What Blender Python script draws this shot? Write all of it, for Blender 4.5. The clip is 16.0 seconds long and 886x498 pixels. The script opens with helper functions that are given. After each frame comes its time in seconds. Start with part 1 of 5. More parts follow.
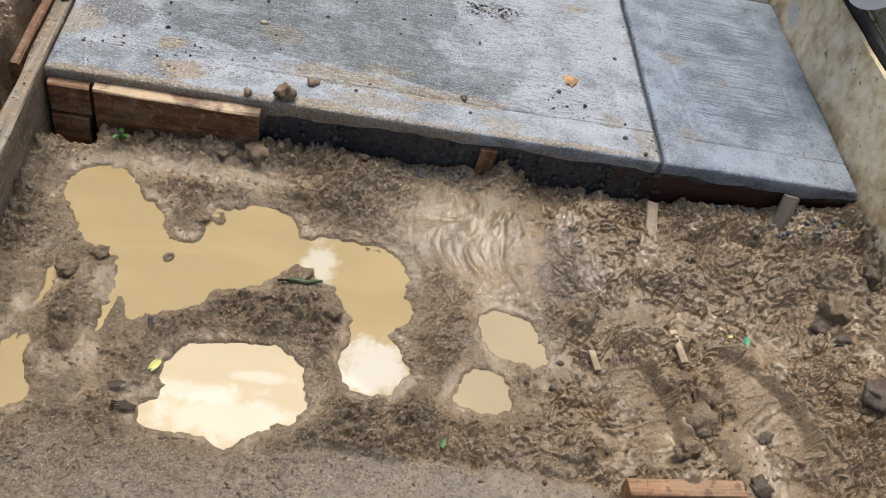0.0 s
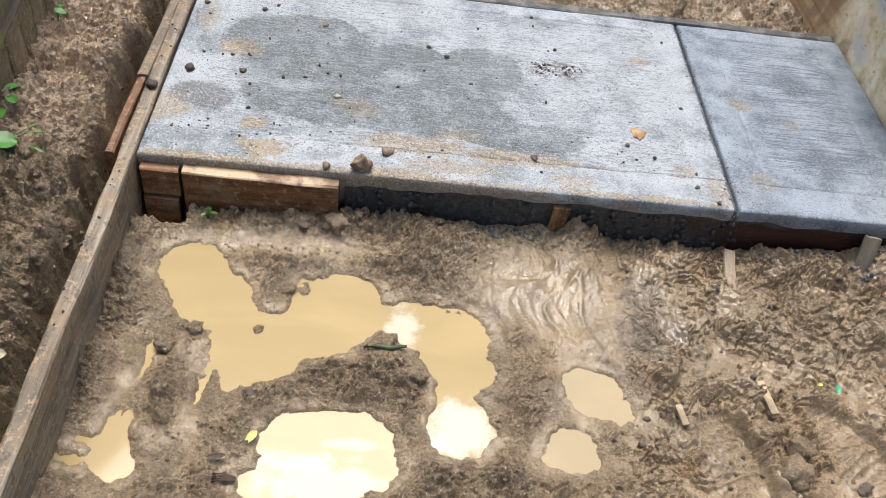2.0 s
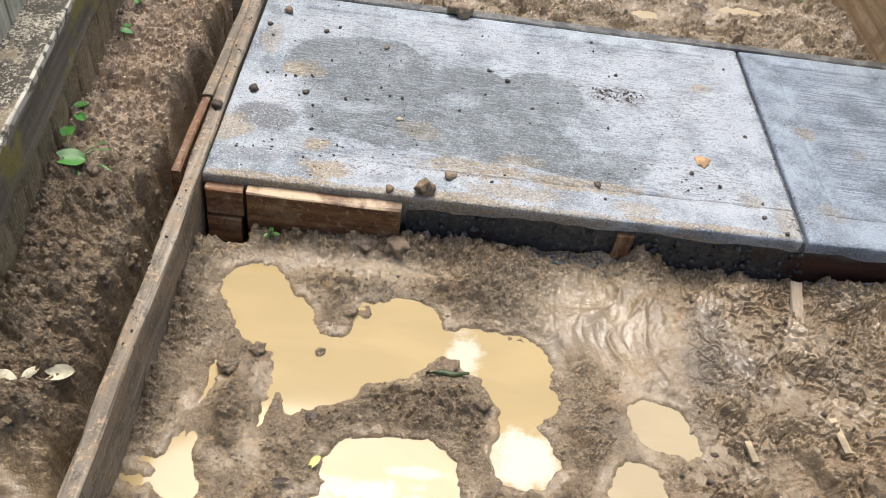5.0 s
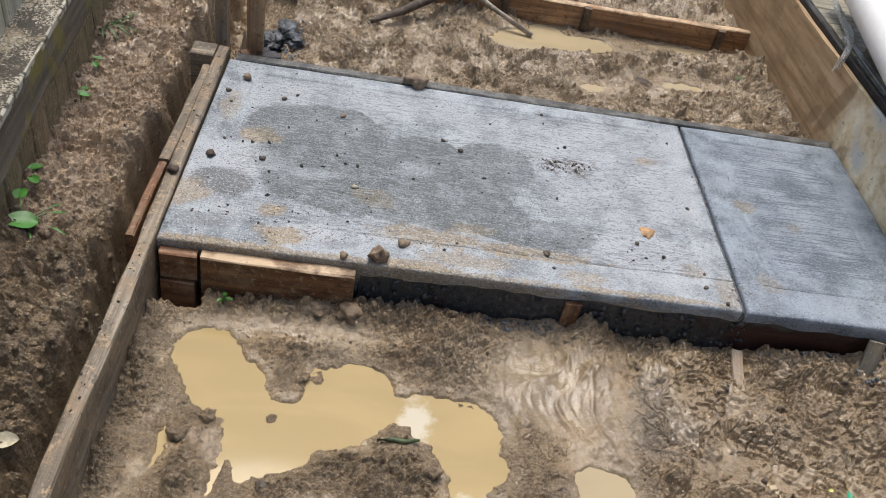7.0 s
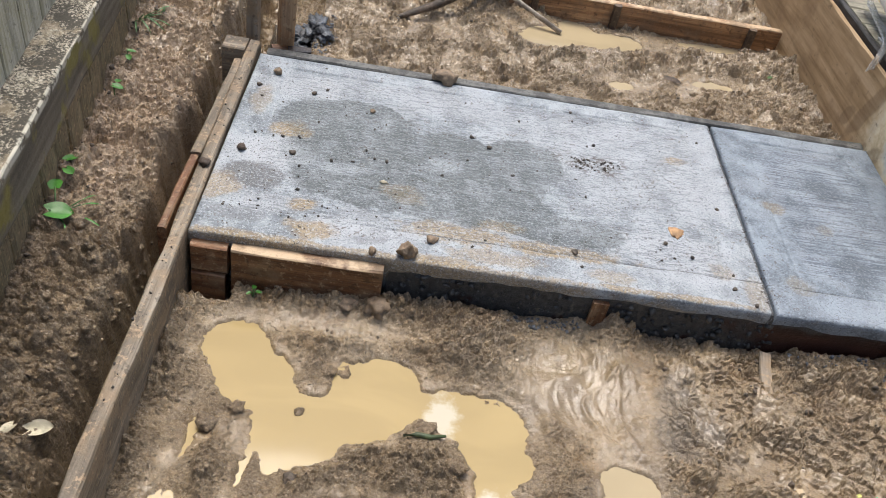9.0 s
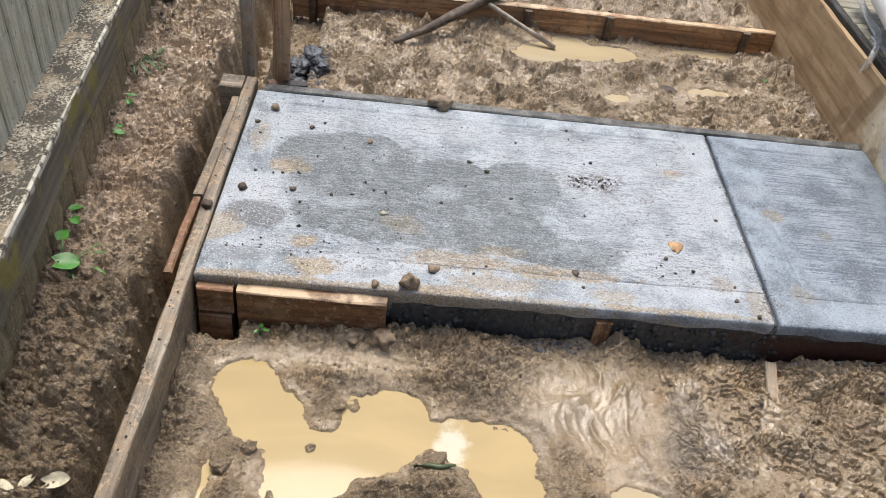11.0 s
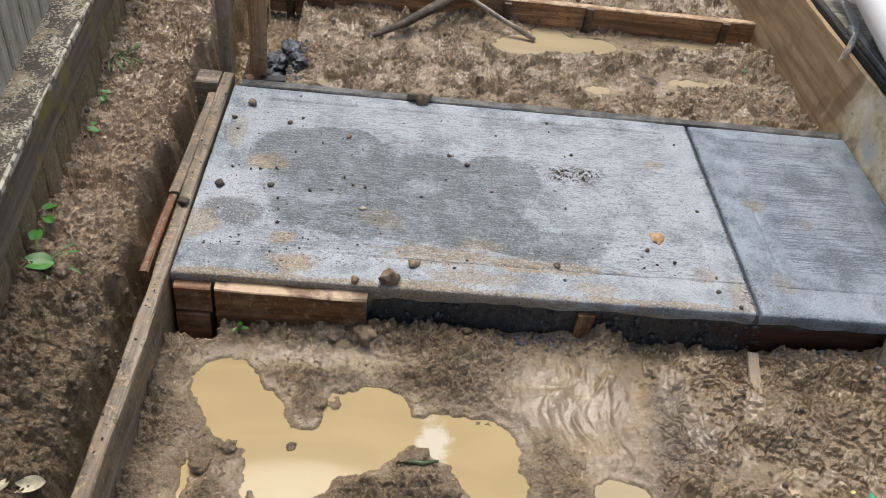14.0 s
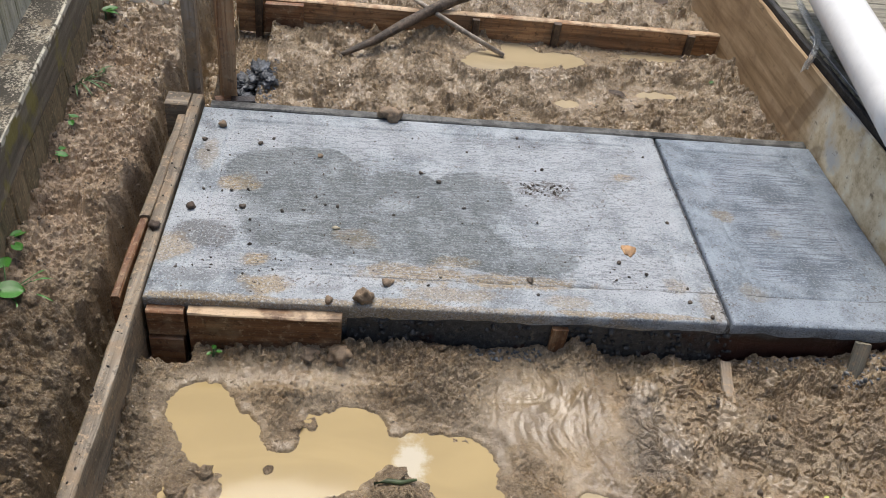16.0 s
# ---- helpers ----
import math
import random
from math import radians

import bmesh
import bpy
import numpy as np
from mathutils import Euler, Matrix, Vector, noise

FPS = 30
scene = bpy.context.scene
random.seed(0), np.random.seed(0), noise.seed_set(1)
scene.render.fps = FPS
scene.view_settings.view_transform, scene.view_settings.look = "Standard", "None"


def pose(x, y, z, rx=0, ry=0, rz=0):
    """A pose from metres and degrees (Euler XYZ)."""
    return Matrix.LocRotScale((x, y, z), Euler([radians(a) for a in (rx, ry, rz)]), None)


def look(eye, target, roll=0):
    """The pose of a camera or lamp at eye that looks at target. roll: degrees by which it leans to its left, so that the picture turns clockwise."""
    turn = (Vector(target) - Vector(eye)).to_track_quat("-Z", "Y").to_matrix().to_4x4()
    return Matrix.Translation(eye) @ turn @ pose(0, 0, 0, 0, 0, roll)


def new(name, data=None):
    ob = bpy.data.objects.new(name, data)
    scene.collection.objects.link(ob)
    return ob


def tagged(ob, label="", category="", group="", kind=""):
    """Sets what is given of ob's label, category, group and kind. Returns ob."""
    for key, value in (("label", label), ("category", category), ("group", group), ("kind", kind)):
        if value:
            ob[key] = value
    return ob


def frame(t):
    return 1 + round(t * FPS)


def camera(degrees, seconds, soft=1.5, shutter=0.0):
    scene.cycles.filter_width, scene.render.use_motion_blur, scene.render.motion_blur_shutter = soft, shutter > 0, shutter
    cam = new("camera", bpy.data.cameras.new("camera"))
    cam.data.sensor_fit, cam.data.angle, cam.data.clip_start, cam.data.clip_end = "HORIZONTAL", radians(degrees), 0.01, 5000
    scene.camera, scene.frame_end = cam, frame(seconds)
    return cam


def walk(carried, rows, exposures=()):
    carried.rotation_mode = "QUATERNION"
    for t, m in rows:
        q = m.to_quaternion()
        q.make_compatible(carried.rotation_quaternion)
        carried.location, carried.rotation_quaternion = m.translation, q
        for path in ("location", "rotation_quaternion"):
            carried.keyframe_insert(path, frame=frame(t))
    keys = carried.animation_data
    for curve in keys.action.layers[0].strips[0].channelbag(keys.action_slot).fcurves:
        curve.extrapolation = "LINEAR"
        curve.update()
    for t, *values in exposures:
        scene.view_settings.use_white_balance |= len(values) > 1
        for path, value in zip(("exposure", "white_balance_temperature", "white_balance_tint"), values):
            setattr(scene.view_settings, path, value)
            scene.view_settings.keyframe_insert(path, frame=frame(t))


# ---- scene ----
cam = camera(56.0, 16.0, soft=0.3)
PATH = [
    (0, (0.609, -1.508, 1.464), (0.943, -0.217, -0.027), 18.4),
    (0.5, (0.606, -1.509, 1.486), (0.921, -0.182, 0.024), 17.5),
    (1, (0.546, -1.519, 1.468), (0.685, -0.195, -0.024), 12.4),
    (1.5, (0.584, -1.518, 1.492), (0.767, -0.176, 0.02), 11.8),
    (2, (0.563, -1.5, 1.51), (0.739, -0.13, 0.063), 10.4),
    (2.5, (0.525, -1.499, 1.512), (0.65, -0.123, 0.066), 10.0),
    (3, (0.522, -1.506, 1.509), (0.65, -0.137, 0.056), 12.1),
    (3.2, (0.518, -1.506, 1.505), (0.636, -0.134, 0.054), 12.2),
    (5.3, (0.483, -1.477, 1.498), (0.598, -0.069, 0.083), 8.7),
    (5.5, (0.484, -1.477, 1.506), (0.612, -0.062, 0.099), 8.3),
    (6, (0.48, -1.471, 1.516), (0.664, -0.022, 0.15), 9.4),
    (6.5, (0.47, -1.479, 1.547), (0.657, 0.006, 0.221), 10.8),
    (7, (0.478, -1.488, 1.542), (0.677, 0.009, 0.231), 12.4),
    (7.5, (0.482, -1.481, 1.548), (0.702, 0.01, 0.234), 13.4),
    (8, (0.462, -1.489, 1.543), (0.656, -0.003, 0.218), 13.4),
    (8.5, (0.457, -1.489, 1.541), (0.63, -0.001, 0.216), 13.1),
    (10.8, (0.471, -1.472, 1.605), (0.576, 0.012, 0.268), 8.2),
    (11, (0.482, -1.468, 1.613), (0.599, 0.027, 0.288), 8.2),
    (11.5, (0.507, -1.467, 1.621), (0.655, 0.051, 0.327), 7.8),
    (12, (0.52, -1.474, 1.619), (0.681, 0.048, 0.33), 7.6),
    (12.5, (0.509, -1.475, 1.615), (0.671, 0.049, 0.33), 8.3),
    (13, (0.509, -1.474, 1.613), (0.656, 0.048, 0.324), 8.1),
    (13.5, (0.505, -1.463, 1.61), (0.645, 0.044, 0.303), 7.8),
    (14, (0.497, -1.456, 1.601), (0.649, 0.031, 0.272), 8.3),
    (14.5, (0.483, -1.459, 1.603), (0.641, 0.029, 0.277), 8.8),
    (15, (0.478, -1.463, 1.606), (0.654, 0.031, 0.289), 9.1),
    (15.5, (0.495, -1.462, 1.605), (0.697, 0.037, 0.297), 8.9),
    (16, (0.504, -1.453, 1.617), (0.71, 0.052, 0.316), 8.2),
]
walk(cam, [(t, look(eye, target, roll)) for t, eye, target, roll in PATH],
     exposures=[(0, 0.0, 6500, 10), (1.5, 0.35, 6500, 10), (5.5, 0.4, 6500, 10), (6.2, 0.3, 6500, 10), (7.0, 0.02, 6500, 10), (8.5, 0.17, 6500, 10), (11.0, 0.34, 6500, 10), (11.9, 0.02, 6500, 10), (16, 0.0, 6500, 10)])

# ---- world and sun: a bright overcast day ----
SUN_EL, SUN_AZ = 71.5, 350.0
world = bpy.data.worlds.new("sky")
scene.world = world
world.use_nodes = True
wn = world.node_tree.nodes
sky = wn.new("ShaderNodeTexSky")
sky.sky_type = "NISHITA"
sky.sun_disc = False
sky.sun_elevation, sky.sun_rotation = radians(SUN_EL), radians(SUN_AZ)
sky.air_density, sky.dust_density, sky.ozone_density = 1.0, 5.0, 1.0
world.node_tree.links.new(sky.outputs[0], wn["Background"].inputs[0])
wn["Background"].inputs[1].default_value = 0.15
sun = new("sun", bpy.data.lights.new("sun", "SUN"))
sun.data.energy, sun.data.angle, sun.data.color = 2.5, radians(30), (1.0, 0.965, 0.91)
sun.matrix_world = pose(0, 0, 6, 90 - SUN_EL, 0, 180 - SUN_AZ)


# ---- numeric noise for shaped surfaces ----
def perlin(x, y, seed=0):
    xi, yi = np.floor(x).astype(np.int64), np.floor(y).astype(np.int64)
    xf, yf = x - xi, y - yi

    def grad(ix, iy, dx, dy):
        h = (ix * 374761393 + iy * 668265263 + seed * 974634777) & 0x7FFFFFFF
        h = ((h ^ (h >> 13)) * 1274126177) & 0x7FFFFFFF
        a = (h ^ (h >> 16)) % 4096 * (2 * math.pi / 4096)
        return np.cos(a) * dx + np.sin(a) * dy
    u, v = xf * xf * xf * (xf * (xf * 6 - 15) + 10), yf * yf * yf * (yf * (yf * 6 - 15) + 10)
    a = grad(xi, yi, xf, yf) * (1 - u) + grad(xi + 1, yi, xf - 1, yf) * u
    b = grad(xi, yi + 1, xf, yf - 1) * (1 - u) + grad(xi + 1, yi + 1, xf - 1, yf - 1) * u
    return (a * (1 - v) + b * v) * 1.5


def fbm(x, y, f, octaves, seed, gain=0.5):
    total, amp = 0 * x, 1.0
    for k in range(octaves):
        total = total + amp * perlin(x * f + 7.3 * k, y * f - 3.1 * k, seed + k)
        f, amp = f * 2.03, amp * gain
    return total


def billow(x, y, f, octaves, seed, gain=0.5):
    total, amp = 0 * x, 1.0
    for k in range(octaves):
        total = total + amp * (np.abs(perlin(x * f + 1.7 * k, y * f + 5.9 * k, seed + k)) * 2 - 0.5)
        f, amp = f * 2.1, amp * gain
    return total


def step(a, b, x):
    t = np.clip((x - a) / (b - a), 0, 1)
    return t * t * (3 - 2 * t)


# ---- materials ----
def mat(name):
    m = bpy.data.materials.new(name)
    m.use_nodes = True
    return m, m.node_tree.nodes, m.node_tree.links, m.node_tree.nodes["Principled BSDF"]


class Nodes:
    """Short calls for building one material."""
    def __init__(self, name):
        self.m, self.n, self.l, self.p = mat(name)
        self.co = self.n.new("ShaderNodeTexCoord").outputs["Object"]
        xyz = self.n.new("ShaderNodeSeparateXYZ")
        self.l.new(self.co, xyz.inputs[0])
        self.co_x, self.co_y, self.co_z = xyz.outputs

    def put(self, kind, inputs=(), **props):
        nd = self.n.new(kind)
        for k, v in props.items():
            setattr(nd, k, v)
        for k, v in dict(inputs).items():
            if isinstance(v, bpy.types.NodeSocket):
                self.l.new(v, nd.inputs[k])
            else:
                nd.inputs[k].default_value = v
        return nd

    def stretch(self, sx, sy, sz, co=None, rot=(0, 0, 0)):
        return self.put("ShaderNodeMapping", {0: co or self.co, 2: rot, 3: (sx, sy, sz)}).outputs[0]

    def noise(self, scale, detail=4, rough=0.55, co=None, warp=0.0):
        return self.put("ShaderNodeTexNoise", {"Vector": co or self.co, "Scale": scale, "Detail": detail, "Roughness": rough, "Distortion": warp}).outputs[0]

    def math(self, op, a, b=0.0, c=0.0, clamp=False):
        return self.put("ShaderNodeMath", {0: a, 1: b, 2: c}, operation=op, use_clamp=clamp).outputs[0]

    def band(self, v, lo, hi, to0=0.0, to1=1.0):
        return self.put("ShaderNodeMapRange", {0: v, 1: lo, 2: hi, 3: to0, 4: to1}, interpolation_type="SMOOTHSTEP").outputs[0]

    def ramp(self, v, stops):
        nd = self.put("ShaderNodeValToRGB", {0: v})
        e = nd.color_ramp.elements
        while len(e) < len(stops):
            e.new(0.5)
        for el, (pos, col) in zip(e, stops):
            el.position, el.color = pos, (*col, 1)
        return nd.outputs[0]

    def mix(self, f, a, b):
        nd = self.n.new("ShaderNodeMix")
        nd.data_type = "RGBA"
        for i, v in ((0, f), (6, a), (7, b)):
            if isinstance(v, bpy.types.NodeSocket):
                self.l.new(v, nd.inputs[i])
            else:
                nd.inputs[i].default_value = (*v, 1) if isinstance(v, tuple) else v
        return nd.outputs[2]

    def bump(self, h, strength, dist, base=None):
        ins = {"Height": h, "Strength": strength, "Distance": dist}
        if base is not None:
            ins["Normal"] = base
        return self.put("ShaderNodeBump", ins).outputs[0]

    def patch(self, x, y, rx, ry, wobble=0.35, freq=9.0, soft=0.25):
        """A stain of its own shape, round (x, y), with a ragged rim."""
        dx = self.math("MULTIPLY", self.math("SUBTRACT", self.co_x, x), 1 / rx)
        dy = self.math("MULTIPLY", self.math("SUBTRACT", self.co_y, y), 1 / ry)
        d = self.math("SQRT", self.math("ADD", self.math("MULTIPLY", dx, dx), self.math("MULTIPLY", dy, dy)))
        w = self.math("MULTIPLY_ADD", self.noise(freq, 6, 0.65), wobble * 4, -wobble * 2)
        return self.band(self.math("ADD", d, w), 1.0 - soft, 1.0 + soft, 1.0, 0.0)

    def done(self, color=None, rough=None, normal=None, **more):
        for key, v in (("Base Color", color), ("Roughness", rough), ("Normal", normal), *more.items()):
            if v is None:
                continue
            key = key.replace("_", " ")
            if isinstance(v, bpy.types.NodeSocket):
                self.l.new(v, self.p.inputs[key])
            else:
                self.p.inputs[key].default_value = (*v, 1) if isinstance(v, tuple) else v
        return self.m


def make_mud():
    k = Nodes("wet_mud")
    film = k.put("ShaderNodeAttribute", attribute_name="wetness").outputs["Fac"]
    dull = k.math("SUBTRACT", 1.0, k.math("MULTIPLY", film, 0.85))
    mid, fine, grit = k.noise(9, 6, 0.62, warp=0.3), k.noise(60, 6, 0.7), k.noise(300, 3, 0.7)
    speck = k.noise(135, 4, 0.72)
    c = k.ramp(mid, [(0.36, (0.200, 0.132, 0.074)), (0.5, (0.290, 0.199, 0.117)), (0.64, (0.385, 0.278, 0.170))])
    # greyer clay, ochre clay, pale trodden ground along the fence, soaked loam round the water
    c = k.mix(k.band(k.noise(3.4, 4, 0.6, warp=0.4), 0.46, 0.60, 0.0, 0.6), c, k.ramp(fine, [(0.38, (0.200, 0.150, 0.100)), (0.62, (0.345, 0.268, 0.185))]))
    c = k.mix(k.band(k.noise(7.5, 4, 0.6, warp=0.6), 0.57, 0.66, 0.0, 0.5), c, (0.40, 0.245, 0.115))
    c = k.mix(k.math("MULTIPLY", k.patch(1.62, -0.58, 0.26, 0.22, 0.5, 6, 0.5), 0.5), c, k.ramp(fine, [(0.38, (0.25, 0.155, 0.078)), (0.62, (0.46, 0.30, 0.16))]))
    c = k.mix(k.math("MULTIPLY", k.patch(-0.32, 0.80, 0.17, 0.80, 0.3, 7, 0.4), 0.8), c, k.ramp(k.noise(22, 6, 0.65), [(0.36, (0.34, 0.225, 0.145)), (0.5, (0.48, 0.335, 0.225)), (0.64, (0.62, 0.46, 0.33))]))
    c = k.mix(k.math("MULTIPLY", k.patch(0.55, -0.93, 0.9, 0.13, 0.25, 7, 0.2), 0.6), c, (0.35, 0.30, 0.245))
    c = k.mix(k.math("MULTIPLY", k.patch(0.85, 1.6, 1.3, 0.75, 0.3, 5, 0.3), 0.5), c, k.ramp(fine, [(0.38, (0.235, 0.160, 0.090)), (0.62, (0.43, 0.31, 0.185))]))
    soaked = k.math("MAXIMUM", k.patch(0.30, -0.60, 0.50, 0.36, 0.4, 6, 0.4), k.patch(-0.28, -0.55, 0.25, 0.6, 0.3, 6, 0.4))
    soaked = k.math("MULTIPLY", k.math("MULTIPLY", soaked, 0.7), dull)
    c = k.mix(soaked, c, k.ramp(fine, [(0.36, (0.120, 0.080, 0.045)), (0.5, (0.195, 0.135, 0.078)), (0.66, (0.30, 0.215, 0.130))]))
    # slick, smeared film
    flow = k.noise(1, 5, 0.6, k.stretch(15, 6, 8, rot=(0, 0, 0.45)), 0.5)
    c = k.mix(k.math("MULTIPLY", film, 0.8), c, k.ramp(flow, [(0.36, (0.130, 0.088, 0.045)), (0.5, (0.195, 0.137, 0.074)), (0.64, (0.270, 0.198, 0.116))]))
    c = k.mix(k.math("MULTIPLY", k.patch(1.23, -0.28, 0.07, 0.12, 0.5, 9, 0.4), 0.6), c, (0.215, 0.175, 0.135))
    # crumb, grit and pale grains
    c = k.mix(k.math("MULTIPLY", k.band(k.noise(42, 5, 0.7), 0.55, 0.63, 0.0, 0.4), dull), c, (0.44, 0.315, 0.18))
    c = k.mix(k.math("MULTIPLY", k.band(speck, 0.47, 0.39, 0.0, 0.6), dull), c, (0.105, 0.070, 0.038))
    c = k.mix(k.math("MULTIPLY", k.band(fine, 0.42, 0.34, 0.0, 0.4), dull), c, (0.10, 0.068, 0.040))
    c = k.mix(k.math("MULTIPLY", k.band(speck, 0.55, 0.63, 0.0, 0.5), dull), c, (0.46, 0.345, 0.215))
    c = k.mix(k.math("MULTIPLY", k.band(k.noise(200, 3, 0.7), 0.58, 0.66, 0.0, 0.65), dull), c, (0.52, 0.42, 0.30))
    r = k.math("SUBTRACT", k.math("MULTIPLY_ADD", k.band(k.noise(25, 4, 0.65), 0.4, 0.6), -0.2, 0.50), k.math("MULTIPLY", film, 0.2))
    crumble = k.math("ABSOLUTE", k.math("SUBTRACT", k.noise(34, 5, 0.6, warp=0.7), 0.5))
    n = k.bump(crumble, k.math("MULTIPLY_ADD", dull, 0.6, 0.08), 0.04)
    n = k.bump(fine, k.math("MULTIPLY_ADD", dull, 0.75, 0.10), 0.011, n)
    n = k.bump(speck, k.math("MULTIPLY_ADD", dull, 0.85, 0.05), 0.007, n)
    n = k.bump(grit, k.math("MULTIPLY", dull, 0.6), 0.003, n)
    n = k.bump(flow, k.math("MULTIPLY", film, 0.35), 0.012, n)
    tint = k.n.new("ShaderNodeMix")
    tint.data_type, tint.blend_type = "RGBA", "MULTIPLY"
    tint.inputs[0].default_value, tint.inputs[7].default_value = 1.0, (1.0, 1.04, 1.04, 1)
    k.l.new(c, tint.inputs[6])
    c = tint.outputs[2]
    return k.done(c, r, n, Coat_Weight=k.math("MULTIPLY_ADD", film, 0.35, 0.6), Coat_Roughness=k.math("MULTIPLY_ADD", film, -0.08, 0.13), Coat_Normal=n)


def make_wood(name, dark, mid, light, scale=1.0, rough=0.6, mud=0.3, mudcol=(0.25, 0.18, 0.11), grain_axis=0, sawn=None):
    k = Nodes(name)
    s = [26.0, 26.0, 26.0]
    s[grain_axis] = 1.6
    g = k.noise(scale, 6, 0.6, k.stretch(*s), 0.4)
    s2 = [150.0, 150.0, 150.0]
    s2[grain_axis] = 4.0
    f = k.noise(scale, 3, 0.6, k.stretch(*s2))
    c = k.ramp(g, [(0.36, dark), (0.5, mid), (0.64, light)])
    c = k.mix(k.band(f, 0.5, 0.62, 0.0, 0.6), c, dark)
    if sawn:
        c = k.mix(k.math("MULTIPLY", k.band(k.co_z, sawn - 0.003, sawn), k.band(k.noise(7, 5, 0.6), 0.40, 0.52, 0.15, 0.9)), c, (0.58, 0.43, 0.27))
    blot = k.noise(9, 5, 0.62)
    c = k.mix(k.band(blot, 0.47, 0.6, 0.0, min(1, mud * 1.3)), c, mudcol)
    c = k.mix(k.band(k.noise(60, 5, 0.7), 0.54, 0.64, 0.0, min(1, mud * 1.6)), c, tuple(v * 1.5 for v in mudcol))
    c = k.mix(k.band(k.noise(33, 5, 0.7), 0.44, 0.36, 0.0, 0.6), c, tuple(v * 0.45 for v in dark))
    n = k.bump(f, 0.5, 0.003)
    n = k.bump(k.noise(55, 5, 0.7), 0.5, 0.006, n)
    return k.done(c, k.math("MULTIPLY_ADD", blot, 0.3, rough - 0.15), n)


MUD = make_mud()
WOOD_FORM = make_wood("muddy_form_timber", (0.10, 0.08, 0.056), (0.195, 0.16, 0.115), (0.31, 0.265, 0.20), mud=0.5)
WOOD_BROWN = make_wood("wet_brown_timber", (0.08, 0.032, 0.014), (0.20, 0.090, 0.038), (0.29, 0.15, 0.07), rough=0.5, mud=0.35)
WOOD_ORANGE = make_wood("fresh_orange_timber", (0.15, 0.07, 0.03), (0.32, 0.17, 0.078), (0.46, 0.28, 0.145), mud=0.35)
WOOD_CROSS = make_wood("sawn_cross_timber", (0.15, 0.072, 0.03), (0.36, 0.19, 0.085), (0.52, 0.32, 0.16), mud=0.4, mudcol=(0.15, 0.10, 0.06), sawn=0.147)
WOOD_SPLIT = make_wood("split_wet_timber", (0.055, 0.021, 0.008), (0.140, 0.060, 0.024), (0.23, 0.115, 0.050), rough=0.45, mud=0.35, sawn=0.165)
WOOD_PEG = make_wood("dark_peg_timber", (0.02, 0.012, 0.008), (0.05, 0.030, 0.019), (0.09, 0.055, 0.034), rough=0.5, mud=0.2)
WOOD_DARK = make_wood("dark_soaked_timber", (0.012, 0.008, 0.007), (0.03, 0.016, 0.012), (0.06, 0.035, 0.025), rough=0.4, mud=0.12, mudcol=(0.10, 0.10, 0.10))
WOOD_GREY = make_wood("grey_weathered_timber", (0.25, 0.24, 0.18), (0.47, 0.45, 0.36), (0.62, 0.60, 0.50), mud=0.22, mudcol=(0.25, 0.23, 0.09))
WOOD_OLIVE = make_wood("algae_stained_timber", (0.075, 0.058, 0.032), (0.175, 0.140, 0.075), (0.29, 0.24, 0.14), mud=0.4, mudcol=(0.30, 0.225, 0.13))
WOOD_DECK = make_wood("weathered_deck_timber", (0.10, 0.09, 0.065), (0.22, 0.20, 0.15), (0.34, 0.32, 0.25), mud=0.15, mudcol=(0.12, 0.12, 0.06))


